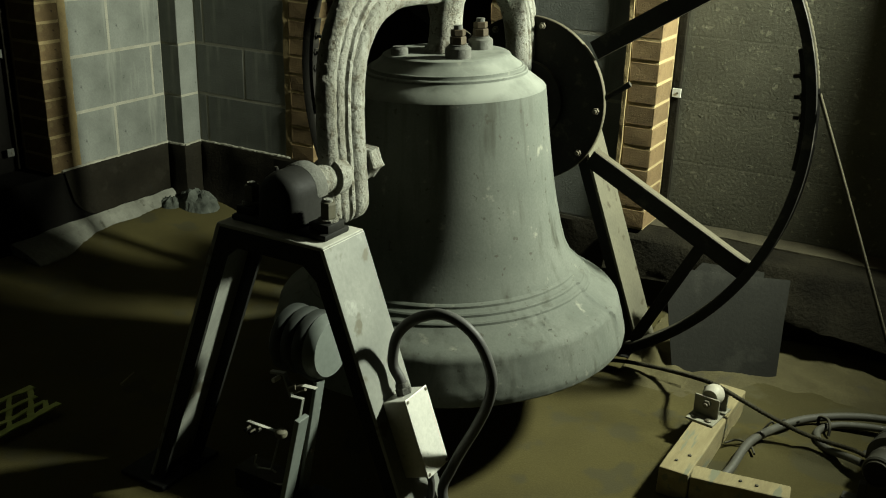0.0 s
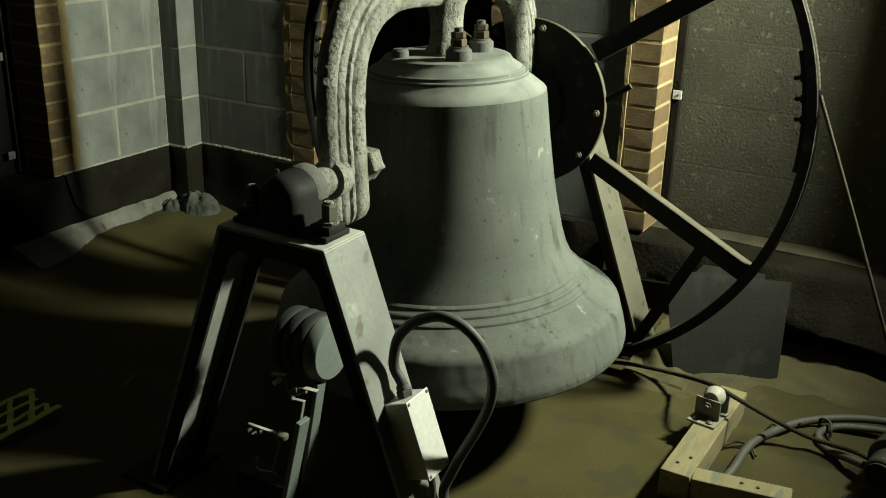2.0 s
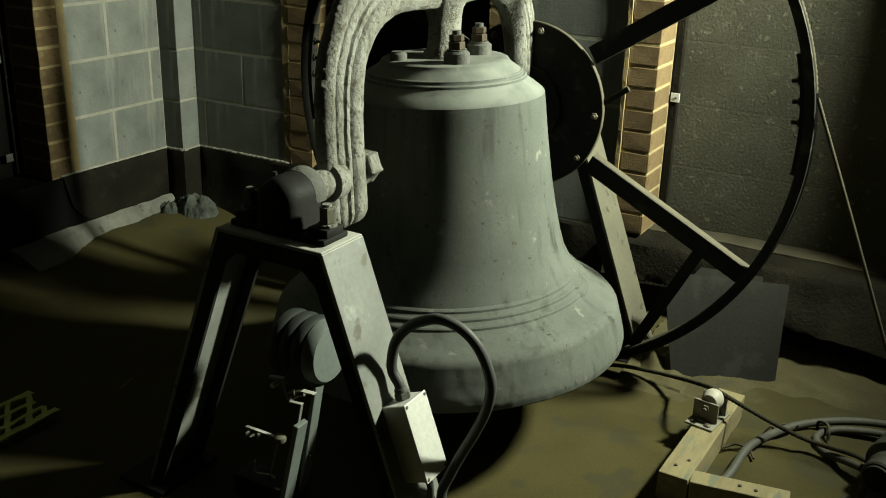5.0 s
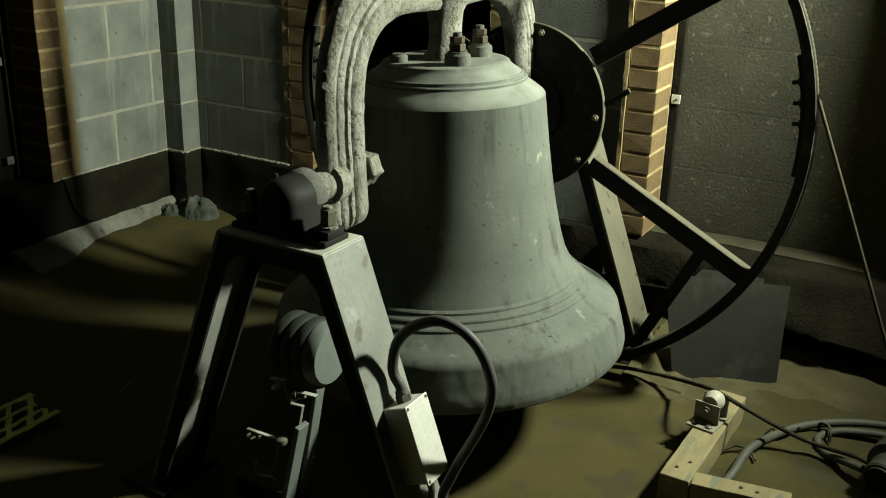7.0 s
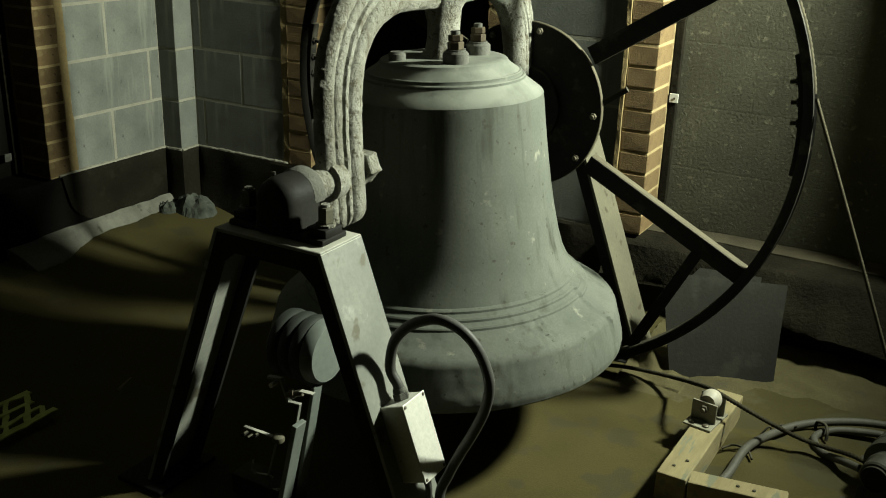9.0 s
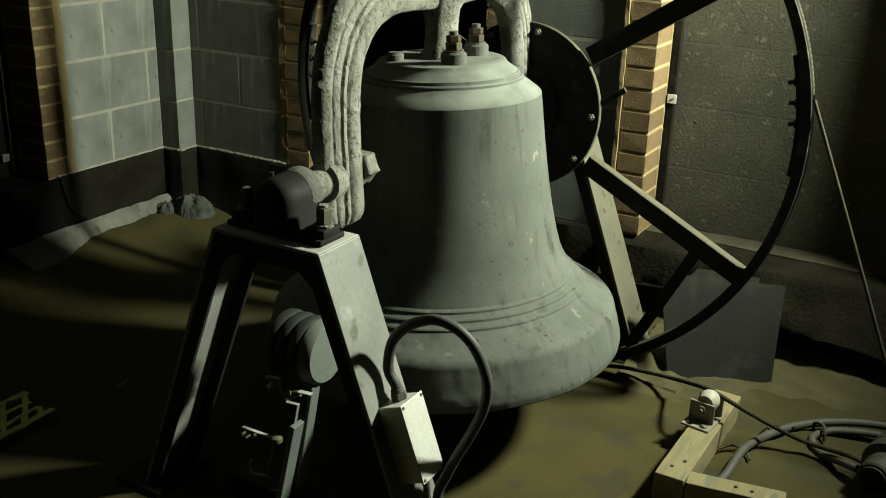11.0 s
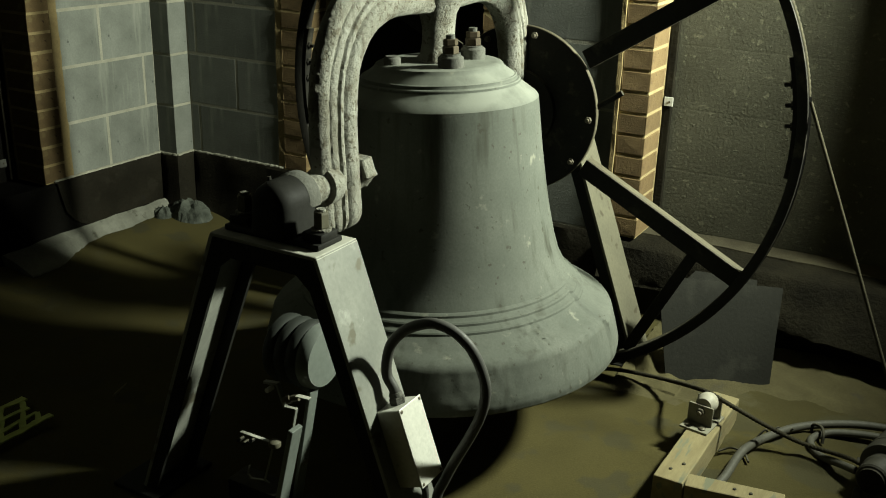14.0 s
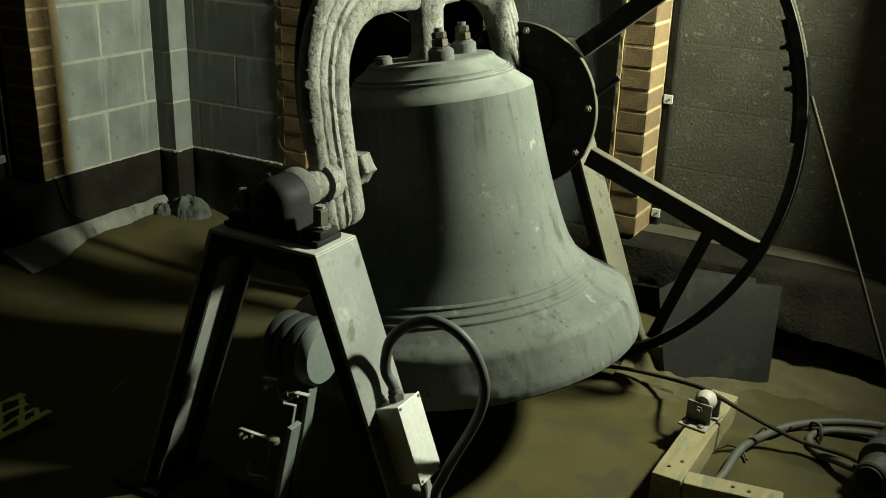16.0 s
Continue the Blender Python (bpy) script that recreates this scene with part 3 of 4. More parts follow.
def weathered(bm):
    """Pits near the lip, a raised casting seam and slight unevenness of the old casting."""
    for v in bm.verts:
        az, r = math.degrees(math.atan2(v.co.y, v.co.x)), math.hypot(v.co.x, v.co.y)
        z = v.co.z
        d = 0.0006 * noise.noise(v.co * 9)
        if z < -0.34 and r > 0.34:
            d += 0.0010 * noise.noise(v.co * 38) * min(1.0, (-0.34 - z) * 12)
            pit = math.exp(-((az + 24.5) / 5.0) ** 2 - ((z + 0.424) / 0.024) ** 2) + 0.6 * math.exp(-((az + 4.0) / 7.0) ** 2 - ((z + 0.448) / 0.012) ** 2)
            d += 0.0100 * pit * noise.noise(v.co * 75)
            seam = 6.4 - 2.6 * math.sin(min(max((-0.375 - z) / 0.095, 0), 1) * math.pi)
            gap = (az - seam) / 1.3
            fade = min(max((-0.370 - z) / 0.012, 0), 1) * min(max((z + 0.535) / 0.05, 0), 1)
            if gap > 0:
                d += 0.0080 * min(gap, 1.0) * math.exp(-max(gap - 1, 0) / 14) * fade
        v.co.x += d * v.co.x / max(r, 0.01)
        v.co.y += d * v.co.y / max(r, 0.01)
    return bm


bm = bmesh.new()
lathe(bm, bell_profile(), 480)
weathered(bm)
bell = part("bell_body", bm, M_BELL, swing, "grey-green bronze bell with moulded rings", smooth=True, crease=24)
# clapper inside the bell
bm = bmesh.new()
lathe(bm, [(0.02, 0.70 - AZ), (0.018, 0.10 - AZ), (0.030, 0.07 - AZ), (0.062, 0.03 - AZ), (0.068, -0.01 - AZ), (0.050, -0.055 - AZ), (0.022, -0.075 - AZ), (0.020, -0.13 - AZ)], 24)
part("clapper", bm, M_DARKIRON, swing, smooth=True)


def arch_yoke():
    """A cast arch in the plane of the axis: two arms, a bridge and a middle boss."""
    bm = bmesh.new()
    half = [(0.480, -0.118), (0.481, 0.0), (0.484, 0.10), (0.478, 0.20), (0.458, 0.272), (0.412, 0.342), (0.340, 0.394), (0.25, 0.418), (0.16, 0.420), (0.08, 0.416), (0.0, 0.416)]
    path = [Vector((0, -y, z)) for y, z in half]
    path += [Vector((0, 0.955 * y, z)) for y, z in half[-2::-1]]
    pts = spline(path, 22)
    # section: (across the arch plane, x) and (in plane, outward); ridges run down each broad face
    side = [(0.008, -0.075), (0.020, -0.071), (0.029, -0.058), (0.033, -0.038), (0.0315, -0.024), (0.0280, -0.019), (0.0222, -0.0145), (0.0222, -0.012), (0.0275, -0.007), (0.0285, -0.001), (0.0275, 0.004), (0.0208, 0.0085), (0.0208, 0.0115), (0.0270, 0.017), (0.0275, 0.028), (0.0255, 0.036), (0.0215, 0.0395), (0.0215, 0.0420), (0.0245, 0.047), (0.0240, 0.055), (0.018, 0.065), (0.007, 0.073)]
    sec = side + [(-x, y) for x, y in side[::-1]]
    rings = []
    for i, p in enumerate(pts):
        d = (pts[min(i + 1, len(pts) - 1)] - pts[max(i - 1, 0)]).normalized()
        out = Vector((1, 0, 0)).cross(d)
        if out.dot(p - Vector((0, 0, 0.15))) < 0:
            out = -out
        end = min(i, len(pts) - 1 - i)
        s = (0.55, 0.74, 0.85, 0.92, 0.97, 1.0)[min(end, 5)]
        ring = [p + Vector((a * s, 0, 0)) + out * b * s for a, b in sec]
        rings.append([q + 0.0016 * noise.noise_vector(q * 30) + 0.0010 * noise.noise_vector(q * 95) for q in ring])
    ring_skin(bm, rings)
    return part("headstock", bm, M_CAST, swing, "pale rusted cast-iron arched headstock", smooth=True)


yoke = arch_yoke()
bm = bmesh.new()
lathe(bm, [(0.070, 0.212), (0.068, 0.222), (0.055, 0.236), (0.048, 0.262), (0.047, 0.300), (0.055, 0.335), (0.080, 0.372), (0.110, 0.41)], 28)
for v in bm.verts:
    v.co.x *= 0.85
    v.co += 0.004 * noise.noise_vector(v.co * 26)
part("boss", bm, M_CAST, yoke, "tapered casting between arch and bell", smooth=True)
for s in (-1, 1):
    bm = bmesh.new()
    m = pose(0, s * 0.525, 0, 90 * s, 0, 0)
    lathe(bm, [(0.034, -0.13), (0.034, -0.02), (0.046, -0.015), (0.046, 0.02), (0.040, 0.03)], 24, m)
    part("gudgeon", bm, M_CAST, yoke, "short round journal", smooth=True)
    bm = bmesh.new()
    hexnut(bm, pose(0, s * 0.412, 0.004, 90 * s, 0, 0) @ pose(0, 0, 0, 0, 0, 12), 0.043, 0.045)
    bmesh.ops.subdivide_edges(bm, edges=bm.edges[:], cuts=4, use_grid_fill=True)
    for v in bm.verts:
        v.co += 0.0035 * noise.noise_vector(v.co * 38) + 0.0016 * noise.noise_vector(v.co * 110)
    part("arm_nut", bm, M_CAST, yoke)
for dx, dy, tall in ((0.086, -0.088, True), (0.062, 0.075, True), (-0.074, -0.112, False), (-0.072, 0.085, False)):
    z0 = 0.210
    bm = bmesh.new()
    k = 1.0 if tall else 0.68
    lathe(bm, [(0.033 * k, z0), (0.033 * k, z0 + 0.028 * k), (0.028 * k, z0 + 0.033 * k)], 24, pose(dx, dy, 0))
    lathe(bm, [(0.025 * k, z0 + 0.033 * k), (0.025 * k, z0 + 0.037 * k)], 20, pose(dx, dy, 0))
    if tall:
        rod(bm, (dx, dy, z0), (dx, dy, z0 + 0.084), 0.0115, 12)
    b = part("crown_bolt", bm, M_SPACER, swing, "dusty crown bolt on a tall round spacer" if tall else "low dusty crown bolt head", smooth=True)
    if not tall:
        continue
    bm = bmesh.new()
    hexnut(bm, pose(dx, dy, z0 + 0.037, 0, 0, 20), 0.021, 0.020)
    hexnut(bm, pose(dx, dy, z0 + 0.058, 0, 0, 35), 0.019, 0.016)
    part("nut", bm, M_NUT, b, "rust-brown hexagon nut")

# the wheel: hub disc, spokes, braces and a grooved rim
WY = WHEEL_Y - BY
R_OUT = 0.862
wheel_m = pose(0, WY, 0, 90, 0, 0)     # turned round y
bm = bmesh.new()
lathe(bm, [(0.03, -0.010), (0.252, -0.010), (0.256, -0.006), (0.256, 0.008), (0.03, 0.008)], 72, wheel_m)
hub = part("hub_disc", bm, M_DARKIRON, swing, "black iron disc at the wheel hub", smooth=True)
bm = bmesh.new()
lathe(bm, [(0.2555, -0.0075), (0.2575, -0.006), (0.2575, 0.007), (0.2555, 0.0085)], 72, wheel_m, caps=False)
part("disc_edge", bm, M_FLANGE, hub, "worn dusty edge of the disc, light put into its colour", smooth=True)
bm = bmesh.new()
lathe(bm, [(0.02, 0.010), (0.125, 0.010), (0.122, 0.022), (0.085, 0.030), (0.07, 0.05), (0.02, 0.05)], 40, wheel_m)
part("hub_boss", bm, M_DARKIRON, hub, smooth=True)
for k in range(8):
    a = radians((-3.5, 77.0, -39.0, 117.0, 157.0, 197.0, 237.0, 277.0)[k])
    bm = bmesh.new()
    c = Vector((0.234 * math.cos(a), WY, 0.234 * math.sin(a)))
    hexnut(bm, Matrix.Translation(c + Vector((0, -0.010, 0))) @ pose(0, 0, 0, 90, 0, 0), 0.0105, 0.009)
    rod(bm, c + Vector((0, -0.018, 0)), c + Vector((0, -0.028, 0)), 0.006, 8)
    part("hub_bolt", bm, M_BOLT, hub)
bm = bmesh.new()
lathe(bm, [(0.838, -0.020), (R_OUT, -0.024), (R_OUT + 0.002, -0.019), (0.853, -0.014), (0.848, 0.0), (0.853, 0.014), (R_OUT + 0.002, 0.019), (R_OUT, 0.024), (0.838, 0.020), (0.834, 0.016), (0.834, -0.016)], 160, wheel_m, caps=False)
# close the ring's inner face
bm.verts.ensure_lookup_table()
n_ring = 160
for i in range(n_ring):
    bm.faces.new((bm.verts[i], bm.verts[(i + 1) % n_ring], bm.verts[10 * n_ring + (i + 1) % n_ring], bm.verts[10 * n_ring + i]))
rim = part("rim", bm, M_DARKIRON, swing, "dark grooved iron wheel rim", smooth=True)


def angle_bar(a, b, width, depth, thick, side):
    """An angle-iron bar in the wheel's plane from a to b (x, z), its web towards side."""
    A, B = Vector((a[0], 0, a[1])), Vector((b[0], 0, b[1]))
    d = (B - A).normalized()
    nrm = Vector((0, 1, 0)).cross(d) * side
    bm = bmesh.new()
    L = (B - A).length
    m = Matrix((d, Vector((0, 1, 0)), nrm)).transposed().to_4x4()
    m.translation = A + Vector((0, WY, 0))
    box(bm, (0, -0.004, -width / 2), (L, 0.004, width / 2), 0.0015, m)
    flange = bmesh.new()
    box(flange, (0, 0.0042, width / 2 - thick), (L, depth, width / 2), 0.0015, m)
    return bm, flange


for sx in (1, -1):
    for sz in (1, -1):
        bm = angle_bar((sx * 0.215, sz * 0.163), (sx * 0.715, sz * 0.450), 0.056, 0.034, 0.007, sx * sz)
        spoke = part("spoke", bm[0], M_DARKIRON, swing)
        part("flange", bm[1], M_FLANGE, spoke, "dusty flange of the spoke, light put into its colour")
        bm = angle_bar((sx * 0.575, sz * 0.395), (sx * 0.385, sz * 0.742), 0.036, 0.02, 0.006, -sx * sz)
        brace = part("brace", bm[0], M_DARKIRON, swing)
        part("flange", bm[1], M_DARKIRON, brace)
for a in (9.5, 5.5, 1.5, 169.5, 173.5, 177.5):
    bm = bmesh.new()
    c, s = math.cos(radians(a)), math.sin(radians(a))
    rod(bm, (0.840 * c, WY, 0.840 * s), (0.800 * c, WY, 0.800 * s), 0.006, 10)
    q = Matrix.Translation((0.826 * c, WY, 0.826 * s)) @ Vector((-c, 0, -s)).to_track_quat("Z", "Y").to_matrix().to_4x4()
    hexnut(bm, q, 0.013, 0.010)
    part("rim_bolt", bm, M_DARKIRON, rim)
for a0, a1 in ((-8.5, 14.5), (165.5, 188.5)):
    bm = bmesh.new()
    rings = []
    for i in range(25):
        a = radians(a0 + (a1 - a0) * i / 24)
        rings.append([Vector((r * math.cos(a), WY + y, r * math.sin(a))) for r, y in ((0.822, -0.016), (0.836, -0.016), (0.836, 0.016), (0.822, 0.016))])
    ring_skin(bm, rings)
    part("splice_plate", bm, M_DARKIRON, rim)
bm = bmesh.new()
rod(bm, (0.250, WY + 0.01, 0.022), (0.325, WY + 0.02, 0.070), 0.009, 10)
part("rope_peg", bm, M_DARKIRON, hub)

# ---- stands, bearings ----
STAND_TOP, HALF_TOP, SPREAD = 0.456, 0.144, 0.37


def a_stand(name, y0, depth, label, mat):
    """Two A-shaped plates, joined by leg webs and a top plate into an open channel section."""
    ob = thing(name, label, "stand", (AX, y0, FLOOR), "bearing stands")
    h, t, w, d = STAND_TOP - FLOOR, 0.009, 0.043, 0.050
    foot = HALF_TOP + SPREAD * h
    inn = HALF_TOP + SPREAD * d - w
    half = [(foot - 0.006, 0.0), (HALF_TOP - 0.002, h - 0.012), (HALF_TOP - 0.012, h - 0.005)]
    inner = [(inn - 0.030, h - d), (inn - 0.008, h - d - 0.006), (inn + 0.006, h - d - 0.030), (foot - w, 0.0)]
    outer = [(-x, z) for x, z in half] + half[::-1]
    inner = [(x, z) for x, z in inner]
    inside = [(-x, z) for x, z in (inner[3], inner[2], inner[0])] + [inner[0], inner[2], inner[3]]
    # side plates darker than the webs: unlit fronts put into the colour
    for y in (0.0, depth - t):
        bm = bmesh.new()
        rings = [[Vector((ox, y, oz)), Vector((ox, y + t, oz)), Vector((ix, y + t, iz)), Vector((ix, y, iz))] for (ox, oz), (ix, iz) in zip(outer, inside)]
        ring_skin(bm, rings)
        part("side_plate", bm, M_SHADE_PAINT, ob, "side plate, shade put into its black")
    for s in (-1, 1):
        A, B = Vector((s * HALF_TOP, 0, h - 0.004)), Vector((s * foot, 0, 0))
        m = Matrix.Translation(B) @ pose(0, 0, 0, 0, math.degrees(math.atan2(A.x - B.x, A.z - B.z)), 0)
        bm = bmesh.new()
        x0, x1 = (-t, 0.001) if s > 0 else (-0.001, t)
        box(bm, (x0, -0.001, 0), (x1, depth + 0.001, (A - B).length), 0.0015, m)
        part("leg_web", bm, mat, ob)
        bm = bmesh.new()
        box(bm, (s * foot - 0.075, -0.03, 0.0), (s * foot + 0.075, depth + 0.03, 0.012), 0.003)
        part("foot_plate", bm, M_SHADE_PAINT, ob)
    bm = bmesh.new()
    box(bm, (-HALF_TOP, -0.0015, h - t), (HALF_TOP, depth + 0.0015, h), 0.003)
    part("top_plate", bm, mat, ob)
    return ob


def bearing(y0, depth, label):
    """A split plummer block with a domed cap and two holding-down bolts."""
    ob = thing("bearing_block", label, "bearing", (AX, y0 + depth / 2, STAND_TOP), "bearing blocks")
    h = AZ - STAND_TOP
    bm = bmesh.new()
    box(bm, (-0.128, -depth * 0.30, 0.0), (0.128, depth * 0.30, 0.014), 0.004)
    for sx in (-1, 1):
        box(bm, (sx * 0.100 - 0.026, -0.030, 0.012), (sx * 0.100 + 0.026, 0.030, 0.032), 0.004)
    rings = []
    for y, r in ((-0.054, 0.020), (-0.053, 0.034), (-0.046, 0.044), (-0.034, 0.050), (-0.015, 0.053), (0.045, 0.053)):
        ring = [(r * math.cos(radians(q)), h + r * math.sin(radians(q))) for q in range(0, 181, 12)]
        ring += [(-r * 1.10, 0.010), (r * 1.10, 0.010)]
        rings.append([Vector((x, y, z)) for x, z in ring])
    ring_skin(bm, rings)
    part("housing", bm, M_SHADE_PAINT, ob, "black domed bearing housing", smooth=True)
    bm = bmesh.new()
    rings = []
    for y, r in ((0.030, 0.0535), (0.040, 0.0565), (0.064, 0.0565), (0.068, 0.054)):
        rings.append([Vector((r * math.cos(radians(q)), y, h + r * math.sin(radians(q)))) for q in range(-12, 193, 10)] + [Vector((-0.5 * r, y, h - 0.2 * r)), Vector((0.5 * r, y, h - 0.2 * r))])
    ring_skin(bm, rings)
    part("end_ring", bm, M_SPACER, ob, "dusty grey hood on the bearing end", smooth=True)
    bm = bmesh.new()
    rod(bm, (-0.03, 0.0, h + 0.036), (-0.033, 0.0, h + 0.052), 0.0045, 10)
    part("grease_nipple", bm, M_DARKIRON, ob)
    for s in (-1, 1):
        bm = bmesh.new()
        lathe(bm, [(0.022, 0.032), (0.022, 0.037), (0.019, 0.038)], 18, pose(s * 0.104, 0, 0))
        rod(bm, (s * 0.104, 0, 0.03), (s * 0.104, 0, 0.080), 0.010, 12)
        b = part("holding_bolt", bm, M_CAST, ob, "dusty stud with a tall nut")
        bm = bmesh.new()
        hexnut(bm, pose(s * 0.104, 0, 0.038, 0, 0, 10), 0.0175, 0.036)
        part("nut", bm, M_OLIVE, b)
    return ob


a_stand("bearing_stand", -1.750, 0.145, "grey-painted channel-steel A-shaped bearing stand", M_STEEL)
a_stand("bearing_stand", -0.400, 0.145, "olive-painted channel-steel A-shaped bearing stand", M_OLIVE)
bearing(-1.750, 0.145, "black cast bearing block on the steel stand")
bearing(-0.400, 0.145, "black cast bearing block behind the wheel")

# ---- small things ----
def rope_on_wheel():
    bm = bmesh.new()
    pts = [Vector((0.859 * math.cos(radians(a)), WY, 0.859 * math.sin(radians(a)))) for a in np.arange(7.0, 190.0, 0.35)]
    tube(bm, pts, 0.0075, 12, twist=22.0, lobes=3, depth=0.16)
    part("groove_rope", bm, M_ROPE, rim, "laid rope lying in the rim groove", smooth=True)


rope_on_wheel()


def laid_rope(name, label, points, r, seg=0.0035):
    ob = thing(name, label, "rope")
    pts = spline(points, 24)
    total = sum((b - a).length for a, b in zip(pts, pts[1:]))
    k = max(2, int(total / seg))
    # even steps along the line
    out, acc, i, at = [pts[0]], 0.0, 0, pts[0]
    step = total / k
    while i < len(pts) - 1 and len(out) < k:
        d = (pts[i + 1] - at).length
        if acc + d >= step:
            at = at.lerp(pts[i + 1], (step - acc) / d)
            out.append(at.copy())
            acc = 0.0
        else:
            acc += d
            i += 1
            at = pts[i]
    out.append(pts[-1])
    bm = bmesh.new()
    tube(bm, out, r, 12, twist=34.0, lobes=3, depth=0.17)
    part("strand", bm, M_ROPE, ob, smooth=True)
    return ob


hang = laid_rope("wheel_rope", "thin brown laid rope hanging from the wheel rim", [(2.824, -0.505, 0.660), (2.95, -0.56, 0.400), (3.03, -0.59, 0.230), (3.12, -0.62, 0.035), (3.27, -0.66, -0.290)], 0.0050)
laid_rope("floor_rope", "dark brown laid rope across the roller and floor",
          [(2.26, -0.51, -0.286), (2.362, -0.497, -0.272), (2.457, -0.500, -0.262), (2.562, -0.553, -0.232), (2.663, -0.698, -0.158), (2.715, -0.739, -0.142), (2.794, -0.753, -0.160), (2.872, -0.736, -0.195), (2.947, -0.701, -0.235), (3.006, -0.686, -0.250), (3.088, -0.691, -0.250), (3.134, -0.708, -0.250)], 0.0062)


def hose(name, label, points, r, mat, cat="hose"):
    ob = thing(name, label, cat)
    bm = bmesh.new()
    tube(bm, spline(points, 12), r, 14)
    part("tube", bm, mat, ob, smooth=True)
    return ob


M_HOSE = material("grey_hose", (0.0769, 0.075, 0.0577), (0.0558, 0.0539, 0.0422), 0.6, scale=9, fine=90, bump=0.2, size=0.002)
hose("floor_hose", "grey flexible hose curving over the felt floor",
     [(2.80, -1.03, -0.284), (2.823, -0.939, -0.270), (2.838, -0.800, -0.254), (2.885, -0.645, -0.268), (2.947, -0.548, -0.270), (3.043, -0.475, -0.268), (3.141, -0.425, -0.272), (3.25, -0.40, -0.28)], 0.0118, M_HOSE)
hose("floor_hose", "grey flexible hose looped beside the winch motor",
     [(3.30, -0.47, -0.28), (3.16, -0.485, -0.272), (3.05, -0.515, -0.275), (2.998, -0.552, -0.279), (2.982, -0.605, -0.280), (3.015, -0.668, -0.279), (3.075, -0.700, -0.270), (3.12, -0.73, -0.26)], 0.0108, M_HOSE)
hose("hose_tie", "dark tie wound round the two hoses", [(2.975, -0.545, -0.29), (2.975, -0.538, -0.261), (2.998, -0.548, -0.256), (3.01, -0.575, -0.262), (3.012, -0.59, -0.285)], 0.0045, M_DARKIRON, "tie")
hose("thin_wire", "thin black wire lying on the felt", [(2.772, -0.80, -0.278), (2.80, -0.778, -0.270), (2.84, -0.800, -0.262), (2.862, -0.84, -0.262)], 0.003, M_DARKIRON, "wire")
hose("wire_twist", "short twisted wire end lying on the floor", [(2.845, -0.655, -0.285), (2.862, -0.640, -0.262), (2.874, -0.632, -0.278), (2.890, -0.615, -0.258), (2.905, -0.60, -0.275), (2.93, -0.592, -0.262)], 0.003, M_DARKIRON, "wire")


# timbers with the roller
def timber(name, label, lo, hi, m, nails):
    ob = thing(name, label, "timber", group="roller timbers")
    bm = bmesh.new()
    box(bm, lo, hi, 0.004, m)
    es = [e for e in bm.edges if e.calc_length() > 0.1]
    bmesh.ops.subdivide_edges(bm, edges=es, cuts=8, use_grid_fill=True)
    for v in bm.verts:
        v.co += 0.0018 * noise.noise_vector(v.co * 14)
    part("beam", bm, M_WOOD, ob)
    for x, y in nails:
        bm = bmesh.new()
        lathe(bm, [(0.0045, 0), (0.0045, 0.002), (0.003, 0.003)], 10, m @ pose(x, y, hi[2] + 0.0008))
        part("nail", bm, M_DARKIRON, ob)
    return ob


timber("timber_beam", "pale rough softwood beam lying on the floor", (0, 0, -0.080), (0.078, 0.53, 0.0), pose(2.680, -1.108, -0.216, 0, 0, -1.0), [(0.03, 0.05), (0.052, 0.09)])
timber("timber_beam", "pale short softwood beam butted at right angles", (0, 0, -0.080), (0.24, 0.060, -0.004), pose(2.7615, -1.106, -0.216, 0, 0, 9.0), [(0.12, 0.03), (0.16, 0.025)])


def roller():
    ob = thing("rope_roller", "white nylon rope roller in a steel bracket", "roller", (2.714, -0.772, -0.2155))
    m = pose(0, 0, 0, 0, 0, -8)
    bm = bmesh.new()
    box(bm, (-0.040, -0.072, 0.0), (0.040, 0.052, 0.006), 0.0015, m)
    part("base_plate", bm, M_BRACKET, ob)
    for y in (-0.030, 0.030):
        bm = bmesh.new()
        box(bm, (-0.036, y - 0.003, 0.006), (0.036, y + 0.003, 0.064), 0.0015, m)
        part("cheek", bm, M_BRACKET, ob)
    bm = bmesh.new()
    prof = [(0.010, -0.025), (0.022, -0.024), (0.028, -0.012), (0.030, 0.0), (0.028, 0.012), (0.022, 0.024), (0.010, 0.025)]
    lathe(bm, prof, 28, m @ pose(0.004, 0, 0.060, 90, 0, 0))
    part("sheave", bm, M_WHITE, ob, "white nylon sheave", smooth=True)
    bm = bmesh.new()
    hexnut(bm, m @ pose(0.002, -0.033, 0.045, 90, 0, 0), 0.012, 0.009)
    rod(bm, m @ Vector((0.002, -0.033, 0.045)), m @ Vector((0.002, -0.05, 0.045)), 0.006, 10)
    part("axle_bolt", bm, M_BOLT, ob)
    for x in (-0.02, 0.02):
        bm = bmesh.new()
        lathe(bm, [(0.009, 0), (0.009, 0.004), (0.005, 0.006)], 14, m @ pose(x, -0.056, 0.006))
        part("screw", bm, M_BOLT, ob)


roller()


# leaning grey sheets
def leaning_sheet(label, base, turn, lean, width, height, thick, mat):
    ob = thing("leaning_sheet", label, "sheet", base, "leaning sheets")
    ob.rotation_euler = (radians(-lean), 0, radians(turn))
    bm = bmesh.new()
    extrude_outline(bm, [(x * width, z * height) for x, z in ((0.03, 0.0), (0.60, -0.004), (0.93, 0.0), (0.99, 0.006), (1.04, 0.50), (1.09, 0.93), (0.62, 0.965), (0.17, 1.0), (-0.05, 0.86), (-0.02, 0.5))], thick, pose(0, thick, 0, 90, 0, 0))
    part("sheet", bm, mat, ob)


